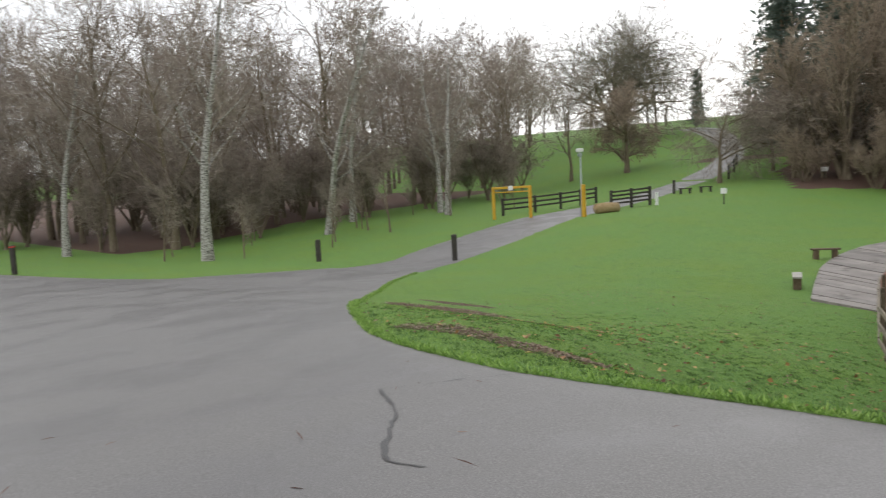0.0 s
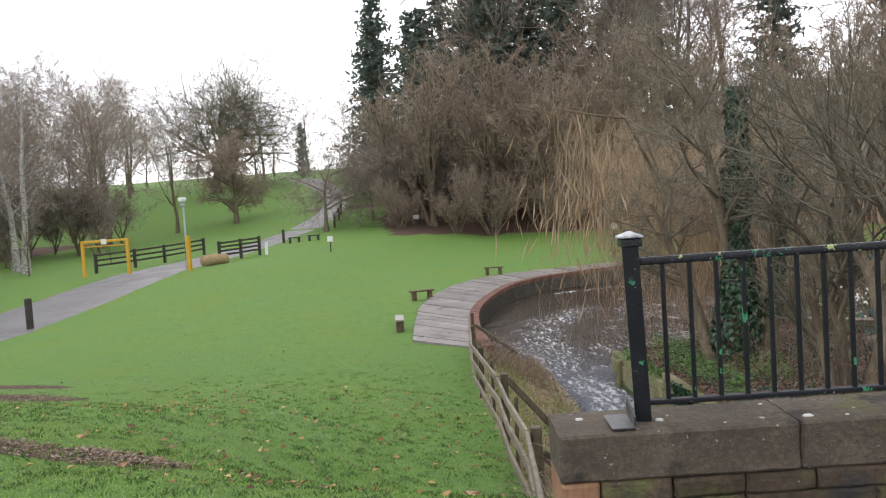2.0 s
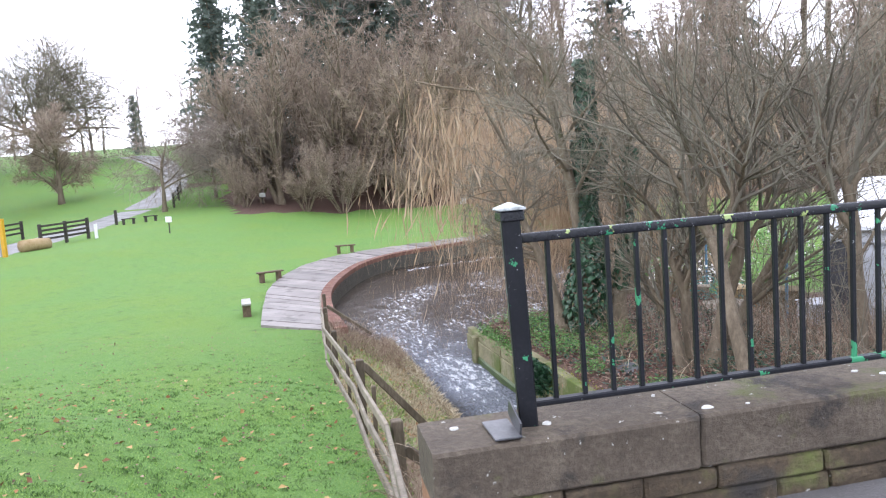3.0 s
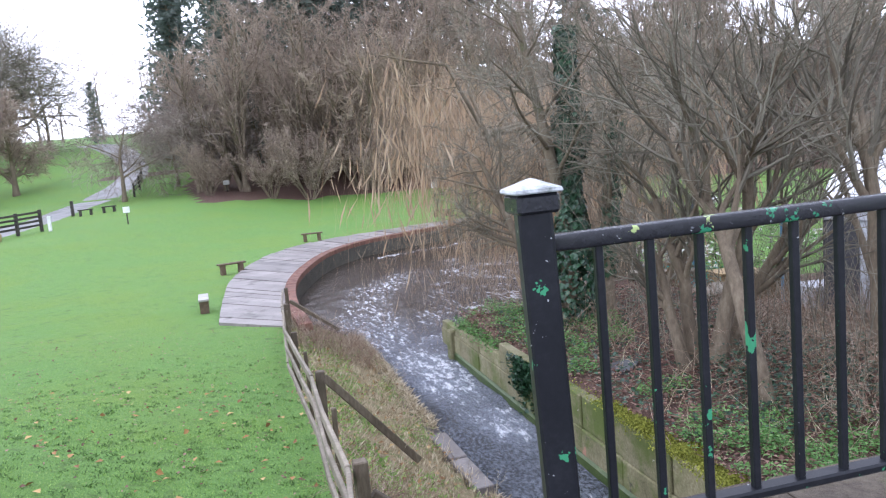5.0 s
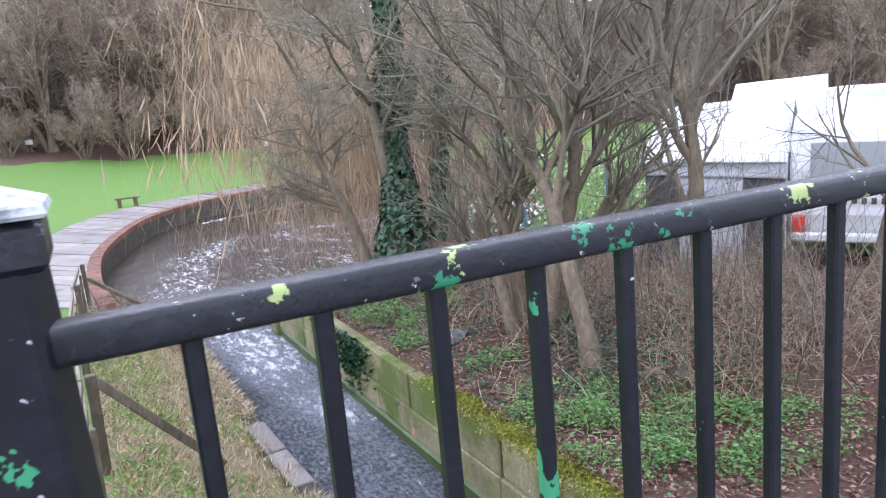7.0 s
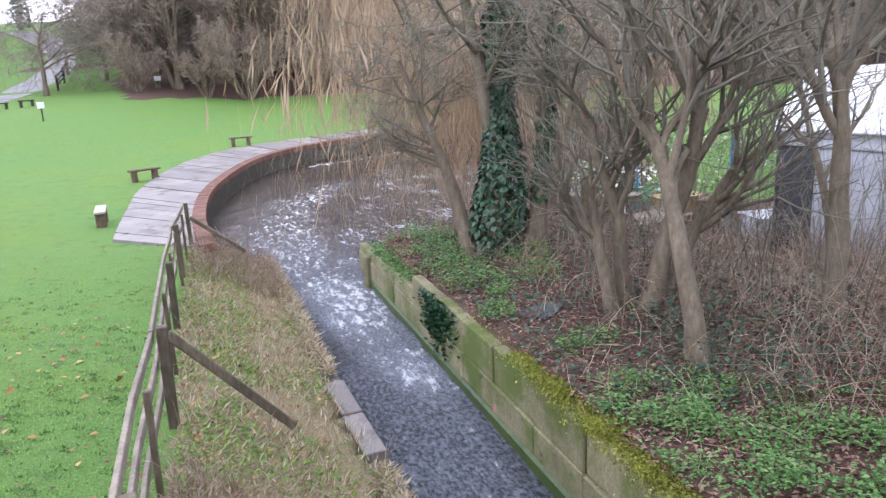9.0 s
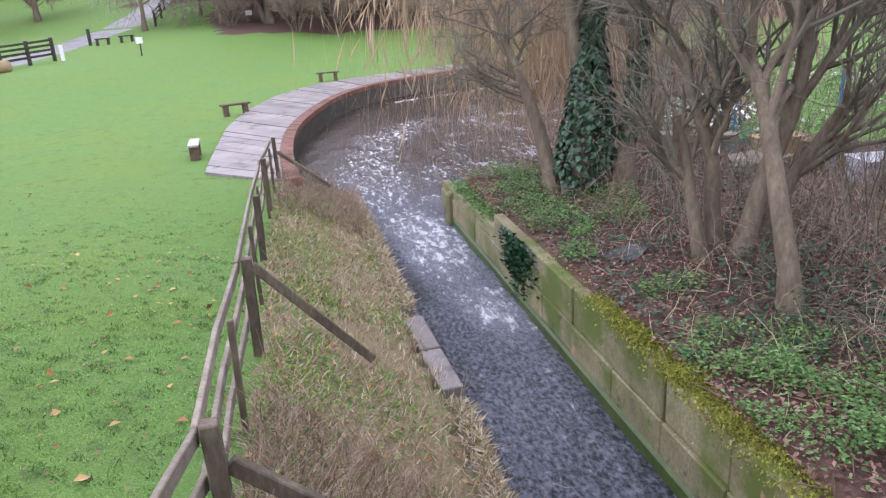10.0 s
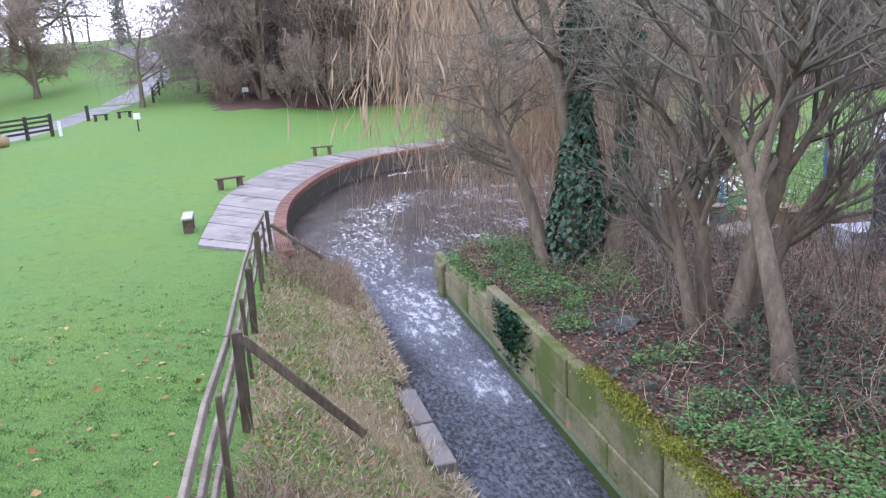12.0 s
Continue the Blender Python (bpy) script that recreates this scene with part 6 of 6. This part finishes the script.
x, y = sown(1600, -4.5, -2.2, 11.5, 14.3, 12, on_bank)
stems("bank_stems", x, y, 0.15, 0.5, 0.005, RUST, "dead brown stems beside the pond wall", "stems", 0.5, 0.4, 12)
x, y = sown(1500, -4.5, 1.2, 3, 12, 13, on_bank)
stems("bank_stalks", x, y, 0.15, 0.45, 0.003, STRAW, "dry seed stalks standing on the bank", "stems", 0.25, 0.1, 13)

x, y = sown(60000, -0.6, 8, 1.2, 13.2, 21, on_garden)
scatter("leaf_litter", on_land(x, y, 0.015), R.uniform(0.025, 0.07, len(x)), LITTER, "reddish-brown leaf litter on the garden bank", "leaves", 0.12, 0.6, 21)
herb = lambda x, y: on_garden(x, y) & ((((x - 2.55) / 0.9) ** 2 + ((y - 5.4) / 0.85) ** 2 < R.uniform(0.1, 1.2, len(x))) | (((x - 3.5) / 1.3) ** 2 + ((y - 4.7) / 0.9) ** 2 < R.uniform(0.1, 1.1, len(x)))
                                       | (((x - 1.25) / 0.25) ** 2 + ((y - 8.0) / 0.25) ** 2 < 1) | (((x - 1.35) / 0.2) ** 2 + ((y - 8.7) / 0.25) ** 2 < R.uniform(0, 1.2, len(x))) | (((x - 2.0) / 0.3) ** 2 + ((y - 6.9) / 0.25) ** 2 < R.uniform(0, 0.9, len(x)))
                                       | (((x - 2.4) / 0.35) ** 2 + ((y - 7.2) / 0.2) ** 2 < R.uniform(0, 0.9, len(x))))
x, y = sown(95000, 0.8, 5.0, 3.0, 9.2, 22, lambda x, y: herb(x, y) & (np.sin(x * 7.1 + 2 * np.sin(y * 5)) + np.sin(y * 8.3 + x * 3) > -0.1 + 1.4 * R.uniform(-1, 1, len(x))))
scatter("ground_elder", on_land(x, y, 0.0) + np.stack([0 * x, 0 * x, R.uniform(0.01, 0.16, len(x))], -1), R.uniform(0.02, 0.055, len(x)), HERB, "fresh green ground elder on the garden bank", "plants", 0.12, 0.65, 22)
x, y = sown(13000, -0.7, 2.2, 9.0, 13.0, 23, lambda x, y: on_garden(x, y) & (np.sin(x * 5 + y) + np.sin(y * 6.3 - x) > R.uniform(-1.6, 1, len(x))))
scatter("ground_ivy", on_land(x, y, 0.0) + np.stack([0 * x, 0 * x, R.uniform(0.02, 0.2, len(x))], -1), R.uniform(0.025, 0.055, len(x)), HERB, "green ivy and weeds over the end of the stream wall", "plants", 0.15, 0.75, 23)
x, y = sown(7000, 0.2, 6.5, 5.5, 12.5, 24, on_garden)
scatter("ground_ivy", on_land(x, y, 0.0) + np.stack([0 * x, 0 * x, R.uniform(0.01, 0.12, len(x))], -1), R.uniform(0.04, 0.08, len(x)), IVY, "dark ivy creeping over the garden bank", "plants", 0.1, 0.75, 24)
# ivy hanging over the stream wall
k = 900
s = R.normal(9.0, 0.28, k)
z = -1.72 - np.abs(R.normal(0, 0.28, k))
hang = np.array([(wall_at(a, c, -0.02 - 0.05 * q)).translation[:] for a, c, q in zip(s, z, R.uniform(0, 1, k))])
scatter("wall_ivy", hang, R.uniform(0.05, 0.09, k), IVY, "dark ivy hanging over the stream wall", "ivy", 0.3, 0.8, 25)
k = 2600
s = R.uniform(10.4, 12.7, k)
hump = np.array([wall_at(a, -1.93 + 0.16 * b, q).translation[:] for a, b, q in zip(s, R.uniform(-0.6, 1, k), R.uniform(-0.03, 0.5, k))])
scatter("wall_ivy", hump, R.uniform(0.03, 0.065, k), HERB, "green ivy humped over the end of the stream wall", "ivy", 0.2, 0.8, 37)
# moss along the top of the stream wall
k = 34000
s = np.where(R.uniform(0, 1, k) < 0.92, R.normal(4.9, 0.9, k), R.uniform(1.5, 9, k))
moss = np.array([(wall_at(a, -1.70, q)).translation[:] for a, q in zip(s, R.normal(0.15, 0.1, k))])
lump = np.array([max(0.0, noise.noise(Vector((p[0] * 1.7, p[1] * 1.7, 1.0)))) for p in moss])
keep = lump > R.uniform(-0.12, 0.4, k)
moss, lump = moss[keep], lump[keep]
k = len(moss)
moss[:, 2] += R.uniform(0, 1, k) * (0.02 + 0.13 * lump)
scatter("moss", moss, R.uniform(0.012, 0.034, k), MOSS, "bright yellow-green moss on top of the stream wall", "moss", 0.5, 0.7, 26)
# brambles and thin stems under the garden trees
x, y = sown(3600, 0.8, 7.0, 5.2, 12.0, 27, lambda x, y: on_garden(x, y) & (x > stream_right(y) + 1.3) & ((y > 8.6) | (x > 3.5) | (R.uniform(0, 1, len(x)) < 0.12)) & ~((x > 2.1) & (x < 3.9) & (y > 8.8) & (R.uniform(0, 1, len(x)) < 0.8)))
stems("brambles", x, y, 0.3, 1.2, 0.004, RUST, "tangle of brown brambles under the garden trees", "brambles", 0.6, 0.55, 27)
x, y = sown(420, 2.2, 6.5, 4.8, 11.0, 28, lambda x, y: on_garden(x, y) & (x > stream_right(y) + 1.6) & ((y > 8.2) | (x > 3.7)))
stems("thin_stems", x, y, 0.7, 2.4, 0.006, TWIG_GREY, "thin upright bare stems under the garden trees", "stems", 0.18, 0.02, 28)
x, y = sown(900, 0.5, 6.0, 2.5, 12.0, 34, on_garden)
scatter("fallen_twigs", on_land(x, y, 0.03), R.uniform(0.12, 0.42, len(x)), RUST, "fallen dead twigs lying on the leaf litter", "twigs", 0.06, 0.035, 34, 0.04)
x, y = sown(260, 1.6, 5.5, 4.6, 9.0, 35, on_garden)
stems("dead_stalks", x, y, 0.2, 0.6, 0.004, STRAW, "pale dead stalks standing in the leaf litter", "stems", 0.5, 0.2, 35)
x, y = sown(5200, 2.6, 5.5, 5.2, 8.2, 36, lambda x, y: on_garden(x, y) & (np.hypot(x - 3.3, y - 6.6) < R.uniform(0.1, 1.7, len(x))))
scatter("ground_ivy", on_land(x, y, 0.0) + np.stack([0 * x, 0 * x, R.uniform(0.02, 0.5, len(x)) ** 1.5], -1), R.uniform(0.03, 0.06, len(x)), IVY, "dark ivy round the feet of the crooked trees", "plants", 0.2, 0.75, 36)
# shrubs and flowers in the far garden
x, y = sown(9000, 3.2, 9.5, 13.5, 26, 29, lambda x, y: (np.sin(x * 2.3 + 1) + np.sin(y * 1.1 + x) > 0.5))
scatter("garden_shrubs", on_land(x, y, 0.0) + np.stack([0 * x, 0 * x, R.uniform(0.05, 0.6, len(x))], -1), R.uniform(0.08, 0.16, len(x)), HERB, "low green shrubs in the garden beds", "plants", 0.3, 0.5, 29)
x, y = sown(1100, 3.2, 8.5, 13.5, 23, 30)
PALE = leafy("pale_flower_heads", (0.5, 0.5, 0.4), (0.65, 0.65, 0.58), (0.75, 0.72, 0.68), 0.7)
scatter("garden_flowers", on_land(x, y, 0.0) + np.stack([0 * x, 0 * x, R.uniform(0.2, 0.8, len(x))], -1), R.uniform(0.06, 0.12, len(x)), PALE, "pale flower heads and plant labels in the garden beds", "flowers", 0.3, 0.8, 30)
# twigs on the tarmac
x, y = sown(26, -6, 1.5, -4.5, -0.8, 32)
scatter("road_twigs", np.stack([x, y, open_ground(x, y) + 0.043], -1), R.uniform(0.06, 0.2, len(x)), LITTER, "dark twigs lying on the tarmac", "twigs", 0.0, 0.06, 32, 0.03)
